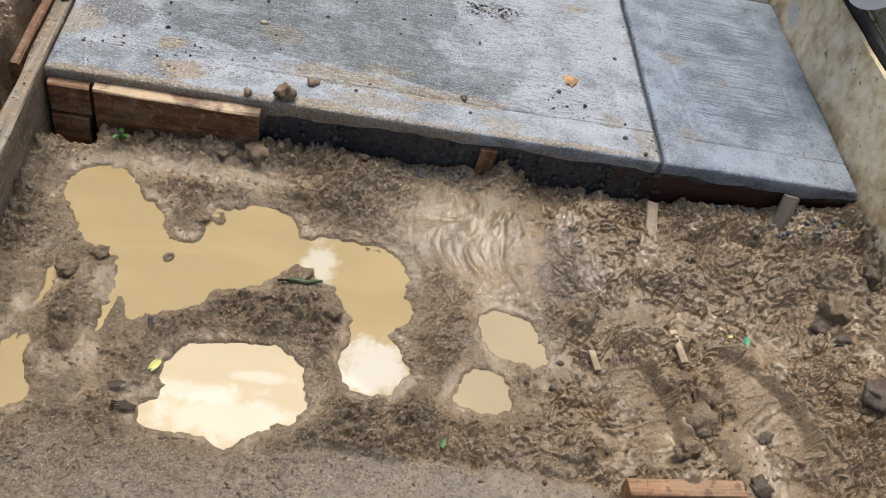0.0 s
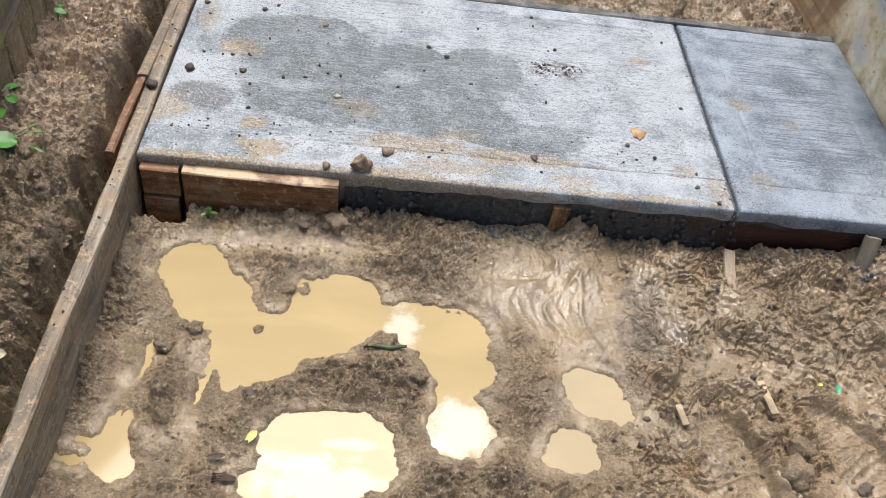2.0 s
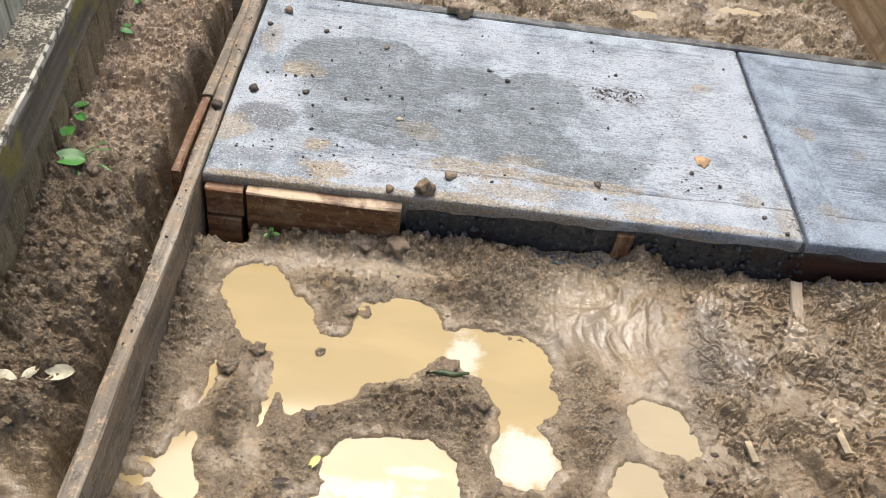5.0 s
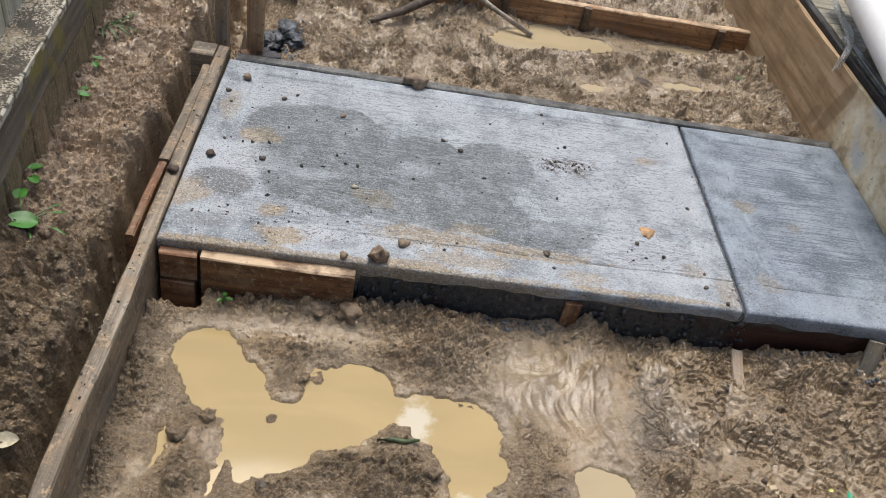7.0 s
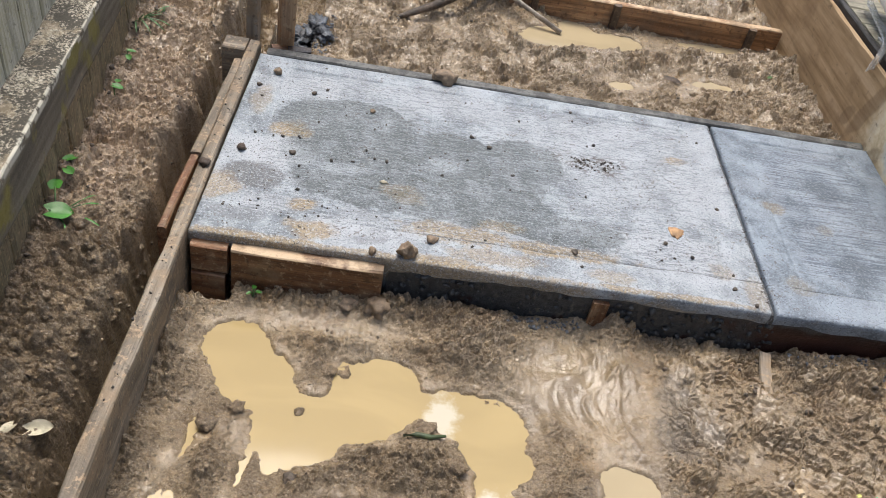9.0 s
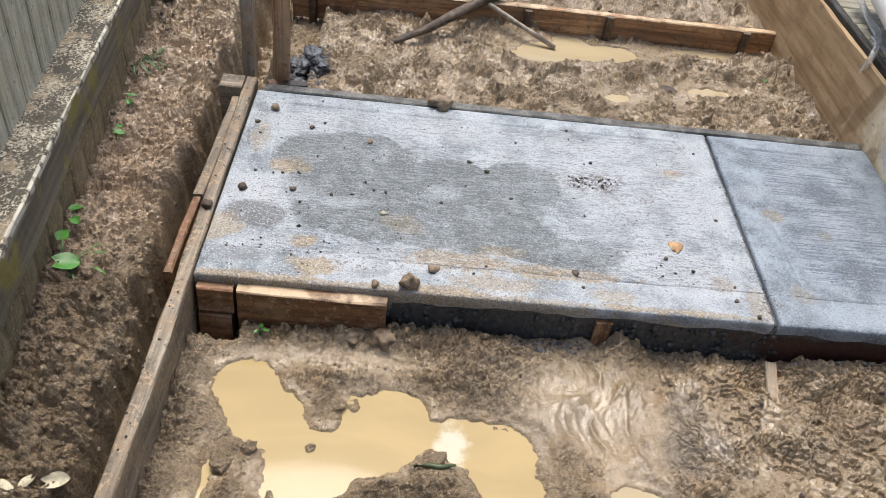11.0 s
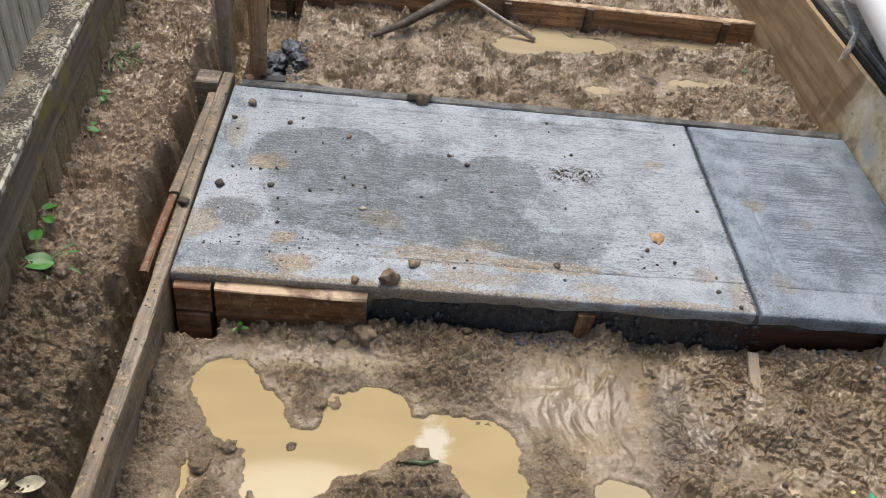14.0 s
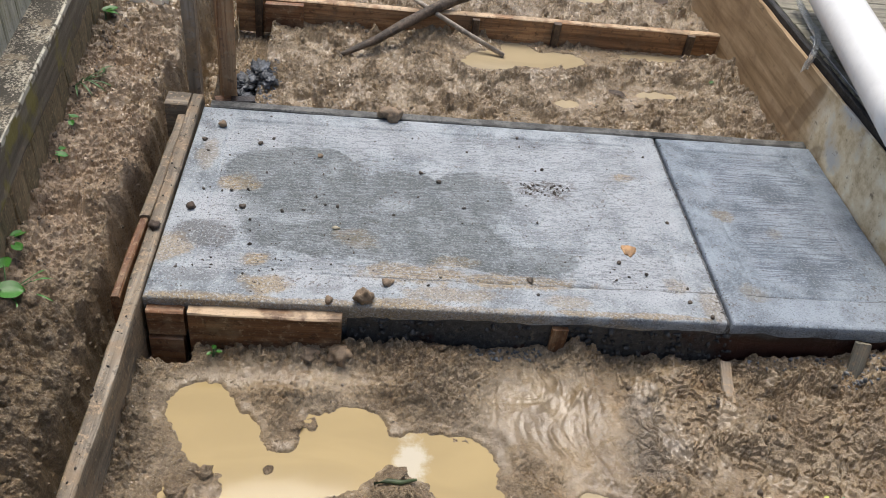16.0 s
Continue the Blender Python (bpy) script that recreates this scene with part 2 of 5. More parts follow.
def make_side_board():
    """Sheet timber: pale cement skin and mould on the near length, bare tan grain further along."""
    k = Nodes("cement_stained_board")
    g = k.noise(1, 6, 0.6, k.stretch(2.2, 30, 30), 0.25)
    c = k.ramp(g, [(0.36, (0.25, 0.158, 0.075)), (0.5, (0.40, 0.272, 0.145)), (0.64, (0.52, 0.375, 0.225))])
    c = k.mix(k.band(k.noise(6, 5, 0.6), 0.5, 0.68, 0.0, 0.5), c, (0.20, 0.12, 0.06))
    low = k.math("ADD", k.co_z, k.math("MULTIPLY_ADD", k.noise(9, 5, 0.65), 0.24, -0.12))
    near = k.band(k.math("ADD", k.co_x, k.math("MULTIPLY_ADD", k.noise(4, 4), 0.5, -0.25)), 2.62, 2.38)
    cream = k.ramp(k.noise(14, 6, 0.65), [(0.36, (0.48, 0.36, 0.20)), (0.5, (0.72, 0.60, 0.39)), (0.64, (0.82, 0.75, 0.58))])
    c = k.mix(near, c, cream)
    pale = k.math("MULTIPLY", k.patch(2.31, 0.0, 0.09, 9.0, 0.5, 8, 0.3), k.band(low, 0.24, 0.30))
    c = k.mix(k.math("MULTIPLY", pale, k.band(k.noise(7, 4), 0.42, 0.6, 0.0, 0.9)), c, (0.50, 0.49, 0.46))
    mould = k.math("MULTIPLY", k.band(low, 0.24, 0.17), k.band(k.co_x, 2.75, 2.5))
    c = k.mix(k.math("MULTIPLY", mould, k.band(k.noise(45, 5, 0.7), 0.38, 0.58)), c, (0.115, 0.085, 0.055))
    c = k.mix(k.band(k.noise(35, 5, 0.7), 0.60, 0.70, 0.0, 0.8), c, (0.16, 0.11, 0.06))
    for x, rx, rz, z in ((2.56, 0.035, 0.14, 0.34), (2.42, 0.035, 0.07, 0.22), (2.66, 0.03, 0.05, 0.25), (2.50, 0.02, 0.06, 0.20)):
        dx, dz = k.math("MULTIPLY", k.math("ADD", k.math("SUBTRACT", k.co_x, x), k.math("MULTIPLY", k.math("SUBTRACT", k.co_z, z), 0.35)), 1 / rx), k.math("MULTIPLY", k.math("SUBTRACT", k.co_z, z), 1 / rz)
        d = k.math("ADD", k.math("SQRT", k.math("ADD", k.math("MULTIPLY", dx, dx), k.math("MULTIPLY", dz, dz))), k.math("MULTIPLY_ADD", k.noise(13, 6, 0.65), 1.6, -0.8))
        c = k.mix(k.band(d, 1.15, 0.75, 0.0, 0.5), c, (0.16, 0.10, 0.052))
    c = k.mix(k.band(k.noise(110, 4, 0.7), 0.64, 0.72, 0.0, 0.6), c, (0.52, 0.42, 0.28))
    n = k.bump(k.noise(1, 4, 0.6, k.stretch(4, 120, 120)), 0.3, 0.002)
    n = k.bump(k.noise(55, 5, 0.65), 0.4, 0.003, n)
    return k.done(c, k.math("MULTIPLY_ADD", g, 0.3, 0.42), n)


def make_front_board():
    """Soaked form board: cement slop over most of its length, bare red-brown timber past that."""
    k = Nodes("cement_splashed_board")
    g = k.noise(1, 5, 0.6, k.stretch(2, 30, 30), 0.4)
    c = k.ramp(g, [(0.3, (0.014, 0.005, 0.004)), (0.55, (0.042, 0.015, 0.010)), (0.75, (0.075, 0.03, 0.02))])
    slop = k.math("MULTIPLY", k.band(k.math("ADD", k.co_x, k.math("MULTIPLY_ADD", k.noise(8, 4), 0.5, -0.25)), 0.98, 0.85), k.band(k.noise(12, 5, 0.6), 0.30, 0.40))
    top = k.band(k.math("ADD", k.co_z, k.math("MULTIPLY_ADD", k.noise(20, 4), 0.08, -0.04)), 0.165, 0.185)
    slop = k.math("MAXIMUM", slop, top)
    c = k.mix(slop, c, k.ramp(k.noise(60, 5, 0.7), [(0.35, (0.028, 0.028, 0.027)), (0.6, (0.07, 0.07, 0.066)), (0.75, (0.13, 0.128, 0.12))]))
    c = k.mix(k.band(k.noise(30, 4, 0.6), 0.62, 0.70, 0.0, 0.6), c, (0.16, 0.135, 0.10))
    n = k.bump(k.noise(60, 5, 0.7), 0.8, 0.006)
    n = k.bump(k.noise(200, 3, 0.7), 0.4, 0.002, n)
    return k.done(c, 0.42, n)


def make_rail():
    """Mossy rail: white and black lichen crusts on its upper face, algae and dirt on its sides."""
    k = Nodes("lichen_crusted_timber")
    g = k.noise(1, 6, 0.6, k.stretch(1.5, 25, 25), 0.4)
    c = k.ramp(g, [(0.3, (0.05, 0.04, 0.027)), (0.5, (0.12, 0.10, 0.07)), (0.72, (0.24, 0.21, 0.155))])
    c = k.mix(k.band(k.noise(6, 4, 0.6), 0.52, 0.62, 0.0, 0.75), c, (0.21, 0.18, 0.03))
    c = k.mix(k.band(k.noise(11, 5, 0.6), 0.62, 0.70, 0.0, 0.7), c, (0.30, 0.23, 0.15))
    up = k.band(k.co_z, 0.124, 0.132)
    crust = k.mix(k.band(k.math("ADD", k.noise(120, 6, 0.8), k.math("MULTIPLY_ADD", k.noise(9, 5, 0.65), 0.6, -0.31)), 0.50, 0.545), (0.045, 0.04, 0.028), k.ramp(k.noise(90, 4, 0.7), [(0.38, (0.20, 0.175, 0.125)), (0.62, (0.50, 0.46, 0.37))]))
    crust = k.mix(k.band(k.noise(8, 5, 0.7), 0.52, 0.6, 0.0, 0.55), crust, (0.31, 0.25, 0.165))
    c = k.mix(up, c, crust)
    edge = k.math("MULTIPLY", k.band(k.co_y, -0.048, -0.053), k.band(k.co_z, 0.110, 0.120))
    c = k.mix(k.math("MULTIPLY", edge, k.band(k.noise(30, 4), 0.4, 0.55)), c, (0.55, 0.52, 0.42))
    n = k.bump(k.noise(70, 5, 0.7), 0.7, 0.004)
    return k.done(c, 0.75, n)


def make_plain(name, col, rough, bump_scale=60, bump=0.3, var=0.35, **more):
    k = Nodes(name)
    c = k.mix(k.band(k.noise(bump_scale * 0.25, 5, 0.6), 0.4, 0.6), tuple(v * (1 - var) for v in col), tuple(min(1, v * (1 + var * 0.6)) for v in col))
    c = k.mix(k.band(k.noise(bump_scale * 1.5, 4, 0.6), 0.53, 0.63, 0.0, min(1, var * 1.6)), c, tuple(v * 0.5 for v in col))
    return k.done(c, rough, k.bump(k.noise(bump_scale, 5, 0.65), bump, 0.006), **more)


CEMENTED = make_plain("cement_smeared_timber", (0.10, 0.10, 0.092), 0.55, 70, 0.6, 0.55)
SIDE_BOARD, FRONT_BOARD, RAIL = make_side_board(), make_front_board(), make_rail()
CLOD = make_plain("damp_clod", (0.27, 0.195, 0.125), 0.6, 120, 0.7)
CLOD_DARK = make_plain("dark_wet_clod", (0.10, 0.075, 0.052), 0.45, 120, 0.7)
CLOD_ORANGE = make_plain("orange_clay", (0.42, 0.25, 0.12), 0.6, 90, 0.4)
CRUMB = make_plain("dark_crumbs", (0.075, 0.062, 0.05), 0.55, 150, 0.4)
SLURRY = make_plain("blue_grey_cement_slop", (0.125, 0.138, 0.155), 0.35, 110, 0.9, 0.6)
STONE = make_plain("damp_dark_stone", (0.10, 0.095, 0.09), 0.4, 60, 0.4)
GREEN = make_plain("fresh_green_leaf", (0.055, 0.20, 0.026), 0.4, 60, 0.25, 0.2)
GRASS = make_plain("grass_blade_green", (0.06, 0.14, 0.035), 0.5, 60, 0.2, 0.3)
DEAD_LEAF = make_plain("pale_withered_leaf", (0.45, 0.41, 0.29), 0.7, 60, 0.4, 0.4)
LEAF_YELLOW = make_plain("yellow_green_leaf", (0.55, 0.58, 0.16), 0.5, 60, 0.2, 0.2)
BARK = make_plain("wet_brown_bark", (0.075, 0.05, 0.033), 0.6, 90, 0.8)
BRANCH = make_plain("wet_branch_bark", (0.105, 0.075, 0.05), 0.55, 110, 0.9, 0.5)
ROD = make_plain("muddy_pale_rod", (0.34, 0.29, 0.23), 0.6, 90, 0.5, 0.4)
WHITE_PVC = make_plain("white_plastic", (0.86, 0.86, 0.84), 0.22, 30, 0.03, 0.04)
YELLOW_TAPE = make_plain("yellow_plastic", (0.75, 0.52, 0.10), 0.35, 40, 0.2, 0.2)
FOAM = make_plain("white_foam_board", (0.82, 0.79, 0.70), 0.8, 60, 0.4, 0.12)
GREY_METAL = make_plain("galvanised_metal", (0.42, 0.44, 0.46), 0.35, 60, 0.15, 0.3, Metallic=0.9)
BLACK_RIM = make_plain("black_bitumen_rim", (0.022, 0.020, 0.018), 0.6, 70, 0.5, 0.5)
GREEN_PLASTIC = make_plain("green_plastic", (0.05, 0.32, 0.18), 0.35, 40, 0.2, 0.2)
SLIVER = make_plain("pale_split_wood", (0.37, 0.285, 0.17), 0.55, 80, 0.5, 0.4)
SPLINTER = make_wood("splintered_grey_wood", (0.07, 0.065, 0.05), (0.20, 0.19, 0.15), (0.42, 0.38, 0.28), mud=0.3)
WOOD_STRIP = make_wood("grey_wood_strip", (0.16, 0.125, 0.09), (0.29, 0.24, 0.18), (0.40, 0.34, 0.27), mud=0.7)


# ---- mesh helpers ----
def mesh_of(name, bm, material):
    me = bpy.data.meshes.new(name)
    bm.normal_update()
    bm.to_mesh(me)
    bm.free()
    me.materials.append(material)
    return me


def part(name, bm, material, parent, label="", at=None):
    ob = new(name, mesh_of(name, bm, material))
    ob.parent = parent
    if at is not None:
        ob.matrix_local = at
    if label:
        ob["label"] = label
    return ob


def thing(name, bm, material, label, category, group="", kind="", at=None):
    ob = new(name, mesh_of(name, bm, material) if bm else None)
    if at is not None:
        ob.matrix_world = at
    return tagged(ob, label, category, group, kind)


def timber(length, width, height, wear=0.0025, round_=0.004, seg=0.05, seed=0, skew=0.0):
    """A sawn timber from x 0 to length, centred in y, standing on z 0, with worn arrises and slightly uneven faces."""
    bm = bmesh.new()
    n = max(2, int(length / seg))
    w, h, r = width / 2, height, min(round_, width * 0.4, height * 0.4)
    prof = []
    for a, b, cx, cy in ((-w, 0, 1, 1), (w, 0, -1, 1), (w, h, -1, -1), (-w, h, 1, -1)):
        first, second = ((a, b + cy * r), (a + cx * r, b)) if (cx == cy) else ((a + cx * r, b), (a, b + cy * r))
        prof += [first, second]
    rings = []
    for i in range(n + 1):
        x = length * i / n
        ring = []
        for j, (y, z) in enumerate(prof):
            v = Vector((x * 9, y * 30 + seed * 3.7, z * 30 + j * 0.6))
            d = noise.noise_vector(v) * wear
            e = noise.noise(Vector((x * 2.2, seed * 5.1, 0.3))) * wear * 1.2
            end = skew * (z / h - 0.5) if i == n else 0
            ring.append(bm.verts.new((x + (d.x if i in (0, n) else 0) + end, y + d.y + e, z + d.z)))
        rings.append(ring)
    for a, b in zip(rings, rings[1:]):
        for j in range(8):
            bm.faces.new((a[j], b[j], b[(j + 1) % 8], a[(j + 1) % 8]))
    bm.faces.new(rings[0])
    bm.faces.new(rings[-1][::-1])
    bmesh.ops.recalc_face_normals(bm, faces=bm.faces)
    return bm


def along(x0, y0, x1, y1, z):
    """The pose of a timber that starts at (x0, y0, z) and runs towards (x1, y1)."""
    return pose(x0, y0, z, 0, 0, math.degrees(math.atan2(y1 - y0, x1 - x0)))


def sheet(name, xs, ys, height, material, skip=None):
    """A shaped ground mesh over the grid xs, ys, made of quads."""
    gx, gy = np.meshgrid(xs, ys)
    gz = height(gx, gy)
    nx, ny = len(xs), len(ys)
    idx = np.arange(nx * ny).reshape(ny, nx)
    quads = np.stack([idx[:-1, :-1], idx[:-1, 1:], idx[1:, 1:], idx[1:, :-1]], -1).reshape(-1, 4)
    me = bpy.data.meshes.new(name)
    me.vertices.add(nx * ny)
    me.vertices.foreach_set("co", np.stack([gx, gy, gz], -1).astype(np.float32).ravel())
    me.loops.add(quads.size)
    me.loops.foreach_set("vertex_index", quads.astype(np.int32).ravel())
    me.polygons.add(len(quads))
    me.polygons.foreach_set("loop_start", np.arange(0, quads.size, 4, dtype=np.int32))
    me.polygons.foreach_set("use_smooth", np.ones(len(quads), dtype=bool))
    me.update(calc_edges=True)
    me.materials.append(material)
    return new(name, me)


# ---- plan ----
TOP = 0.16            # slab surface
SLAB_W, SLAB_D, JOINT = 2.0, 0.86, 1.475


def wall_x(y):
    return 2.042 - 0.03 * y


def fence_x(y):
    return -0.365 - 0.09 * y


# hollows that hold water: x, y, half width, half depth, level
LOBED = [(0.158, -0.200, 0.080, 0.068), (0.228, -0.297, 0.074, 0.078), (0.297, -0.405, 0.043, 0.110), (0.340, -0.432, 0.092, 0.070), (0.433, -0.370, 0.13, 0.055),
         (0.500, -0.283, 0.105, 0.096), (0.690, -0.313, 0.100, 0.062), (0.770, -0.358, 0.082, 0.092), (0.790, -0.425, 0.070, 0.062), (0.786, -0.583, 0.068, 0.066),
         (0.772, -0.510, 0.036, 0.034), (0.237, -0.528, 0.005, 0.028), (0.190, -0.250, 0.076, 0.070)]
OVAL = [(0.515, -0.647, 0.132, 0.092), (0.486, -0.706, 0.100, 0.058), (0.515, -0.765, 0.030, 0.026), (0.400, -0.735, 0.045, 0.030), (0.600, -0.690, 0.050, 0.040)]
RAGGED = [(0.095, -0.690, 0.027, 0.026), (0.062, -0.660, 0.022, 0.004), (0.113, -0.650, 0.005, 0.026), (0.045, -0.702, 0.026, 0.004), (0.128, -0.722, 0.022, 0.015), (0.088, -0.655, 0.003, 0.022)]
RUNNEL = [(0.112, -0.462, 0.003, 0.020), (0.124, -0.443, 0.008, 0.003)]
NEAR_POOLS = LOBED + OVAL + RAGGED + RUNNEL
PALE_POOLS = [(1.085, -0.480, 0.058, 0.056), (1.020, -0.615, 0.046, 0.044), (1.060, -0.450, 0.034, 0.034), (1.125, -0.515, 0.028, 0.030), (1.045, -0.645, 0.026, 0.024), (0.990, -0.640, 0.026, 0.014)]
FAR_POOLS = [(1.15, 1.620, 0.22, 0.062), (1.12, 1.700, 0.065, 0.055), (1.31, 1.640, 0.08, 0.055), (0.98, 1.555, 0.09, 0.04), (1.78, 1.715, 0.20, 0.036),
             (1.27, 1.290, 0.045, 0.03), (1.66, 1.40, 0.07, 0.025), (1.55, 2.250, 0.09, 0.03), (1.23, 2.29, 0.09, 0.03)]


def pool_distance(x, y, pools):
    wx, wy = x + 0.012 * perlin(x * 14, y * 14, 41) + 0.007 * perlin(x * 42, y * 42, 42) + 0.003 * perlin(x * 110, y * 110, 40), y + 0.012 * perlin(x * 14, y * 14, 43) + 0.007 * perlin(x * 42, y * 42, 44) + 0.003 * perlin(x * 110, y * 110, 45)
    total = np.zeros_like(x)
    for px, py, rx, ry in pools:
        d = (np.sqrt(((wx - px) / rx) ** 2 + ((wy - py) / ry) ** 2) - 1) * min(rx, ry)
        total = total + np.exp(np.clip(-d / 0.009, -60, 12))
    return np.minimum(-0.009 * np.log(total + 1e-26) - 0.010, 0.9)


def clods(x, y, f, seed, density, where=None):
    """Rounded broken clods of about 1/f across, scattered at random; flat between them."""
    if where is not None:
        out = np.zeros_like(x)
        if where.any():
            out[where] = clods(x[where], y[where], f, seed, density)
        return out
    wx = x + 0.22 / f * perlin(x * f * 1.9, y * f * 1.9, seed + 1) + 0.10 / f * perlin(x * f * 4.7, y * f * 4.7, seed + 3)
    wy = y + 0.22 / f * perlin(x * f * 1.9, y * f * 1.9, seed + 2) + 0.10 / f * perlin(x * f * 4.7, y * f * 4.7, seed + 4)
    gx, gy = wx * f, wy * f
    ix, iy = np.floor(gx).astype(np.int64), np.floor(gy).astype(np.int64)
    top = np.zeros_like(gx)
    for dx in (-1, 0, 1):
        for dy in (-1, 0, 1):
            h = ((ix + dx) * 374761393 + (iy + dy) * 668265263 + seed * 974634777) & 0x7FFFFFFF
            h = ((h ^ (h >> 13)) * 1274126177) & 0x7FFFFFFF
            h = h ^ (h >> 16)
            there = (h % 1000) < 1000 * density
            radius = 0.30 + 0.38 * ((h >> 5) % 512) / 512.0
            d2 = ((gx - ix - dx - ((h >> 9) % 256) / 256.0) ** 2 + ((gy - iy - dy - ((h >> 14) % 256) / 256.0) ** 2) * 1.25) / radius ** 2
            top = np.maximum(top, np.where(there, radius * np.maximum(1 - d2, 0) ** 0.55, 0))
    return top * (0.95 if f < 30 else 1.3 if f < 60 else 1.7) / f


def ridges(p, sharp=2.0):
    return (1 - np.minimum(np.abs(p) * 1.6, 1)) ** sharp


def slick_area(x, y):
    """Where the wet clay has been smeared smooth beside the big puddle."""
    wx, wy = x + 0.03 * perlin(x * 7, y * 7, 91), y + 0.03 * perlin(x * 7, y * 7, 92)
    a = np.exp(-(((wx - 0.99) / 0.22) ** 2 + ((wy + 0.21) / 0.18) ** 2) ** 2)
    b = np.exp(-(((wx - 1.08) / 0.10) ** 2 + ((wy + 0.37) / 0.14) ** 2) ** 2)
    return np.maximum(a, 0.85 * b)


def shelf_area(x, y):
    return np.exp(-(((x - 0.34) / 0.30) ** 2 + ((y + 0.115) / 0.05) ** 2) ** 2)


def smear_area(x, y):
    """Patches of clay trodden flat on the far side of the slick."""
    return step(-0.05, 0.22, fbm(x, y, 4.0, 3, 95)) * step(1.02, 1.2, x) * step(0.0, -0.03, y)


def far_clumps(x, y):
    return step(0.02, 0.24, fbm(x, y, 7, 4, 81))


def seep_area(x, y):
    """Wet ground outside the form at the near end of the trench."""
    return step(-0.70, -0.80, y + 0.05 * perlin(x * 9, y * 9, 93)) * step(-0.02, -0.05, x) * step(-0.36, -0.25, x)


def mud_height(x, y):
    pit, beyond, outside = (y < 0.0) & (x > -0.03), y > 0.86, x < -0.02
    loam = step(1.02, 0.82, x + 0.05 * perlin(x * 6, y * 6, 96))
    swell = 0.032 + 0.020 * fbm(x, y, 3.2, 3, 3, 0.45) + 0.009 * fbm(x, y, 9, 2, 11)
    small = 0.0034 * billow(x, y, 55, 3, 19, 0.75)
    # crumbly loam round the puddles
    left = 0.75 * clods(x, y, 24, 110, 0.45, pit & (loam > 0)) + 0.8 * clods(x, y, 48, 120, 0.6, pit & (loam > 0)) + 0.9 * clods(x, y, 95, 130, 0.65, pit & (loam > 0)) + small
    # torn and smeared clay
    smear = smear_area(x, y)
    plate = fbm(x + 0.02 * perlin(x * 12, y * 12, 20), y, 6, 4, 21, 0.6) * 4.0
    tear = np.floor(plate) + step(0.90, 1.0, plate - np.floor(plate))
    gash = ridges(perlin(x * 13 + 1.3 * perlin(x * 16, y * 16, 23), y * 11 + 1.0 * perlin(x * 30, y * 30, 26), 22) * 4.5) * step(0.0, 0.35, perlin(x * 4.3, y * 4.3, 24))
    split = ridges(perlin(x * 34 + 1.2 * perlin(x * 20, y * 20, 13), y * 26, 14) * 3.5) * step(-0.2, 0.2, perlin(x * 7, y * 7, 15))
    lumps = step(-0.1, 0.3, fbm(x, y, 5, 2, 97)) * (1 - smear)
    drag = 0.006 * perlin(x * 22 + y * 9, y * 5 - x * 3, 98)
    right = 0.009 * tear - 0.020 * gash - 0.010 * split * (1 - 0.5 * smear) + drag * smear + (0.25 + 0.75 * lumps) * (0.7 * clods(x, y, 17, 140, 0.45, pit & (loam < 1)) + 0.7 * clods(x, y, 36, 150, 0.55, pit & (loam < 1))) + (1 - 0.75 * smear) * (0.35 * clods(x, y, 75, 160, 0.5, pit & (loam < 1)) + 0.55 * small)
    h = swell + loam * left + (1 - loam) * right
    # the far pit: flat wet mud with clumps of clods
    clump = far_clumps(x, y)
    far_h = 0.030 - 0.010 * gash + 0.014 * fbm(x, y, 3.0, 3, 4) + 0.005 * tear + clump * (0.006 + 0.9 * clods(x, y, 22, 170, 0.5, beyond) + 0.8 * clods(x, y, 48, 180, 0.5, beyond)) + (1 - clump) * (0.45 * clods(x, y, 34, 190, 0.4, beyond) + 0.4 * clods(x, y, 80, 200, 0.4, beyond)) + 0.5 * small
    h = np.where(y > 0.87, far_h, h)
    # boot prints
    for px, py, turn in ((1.36, -0.64, 0.25), (1.64, -0.60, 0.5), (1.10, 1.12, 0.4), (0.55, 1.5, 0.9), (1.55, 1.35, -0.3)):
        u, v = (x - px) * math.cos(turn) + (y - py) * math.sin(turn), -(x - px) * math.sin(turn) + (y - py) * math.cos(turn)
        out = (np.sqrt((u / 0.055) ** 2 + (v / 0.13) ** 2) - 1) * 0.055
        sole = step(0.010, -0.004, out)
        h = h * (1 - 0.75 * sole) + sole * (0.006 + 0.005 * ridges(perlin(u * 10, v * 45, 55))) + 0.007 * np.exp(-((out - 0.014) / 0.010) ** 2)
    # a patch chopped by a spade
    chop = np.exp(-(((x - 1.23) / 0.085) ** 2 + ((y + 0.27) / 0.12) ** 2) ** 2)
    h = h * (1 - 0.7 * chop) + chop * (0.018 - 0.014 * ridges(perlin(x * 30 + y * 18 + perlin(x * 25, y * 25, 99), y * 16 - x * 6, 100) * 1.6) + 0.5 * clods(x, y, 45, 210, 0.5, chop > 0.01))
    # the slick: wrinkled like wet cloth, the wrinkles fanning out from the slab
    slick = slick_area(x, y)
    ang, rad = np.arctan2(y - 0.16, x - 0.93), np.hypot(x - 0.93, y - 0.16)
    bend = 0.9 * perlin(x * 5, y * 5, 71)
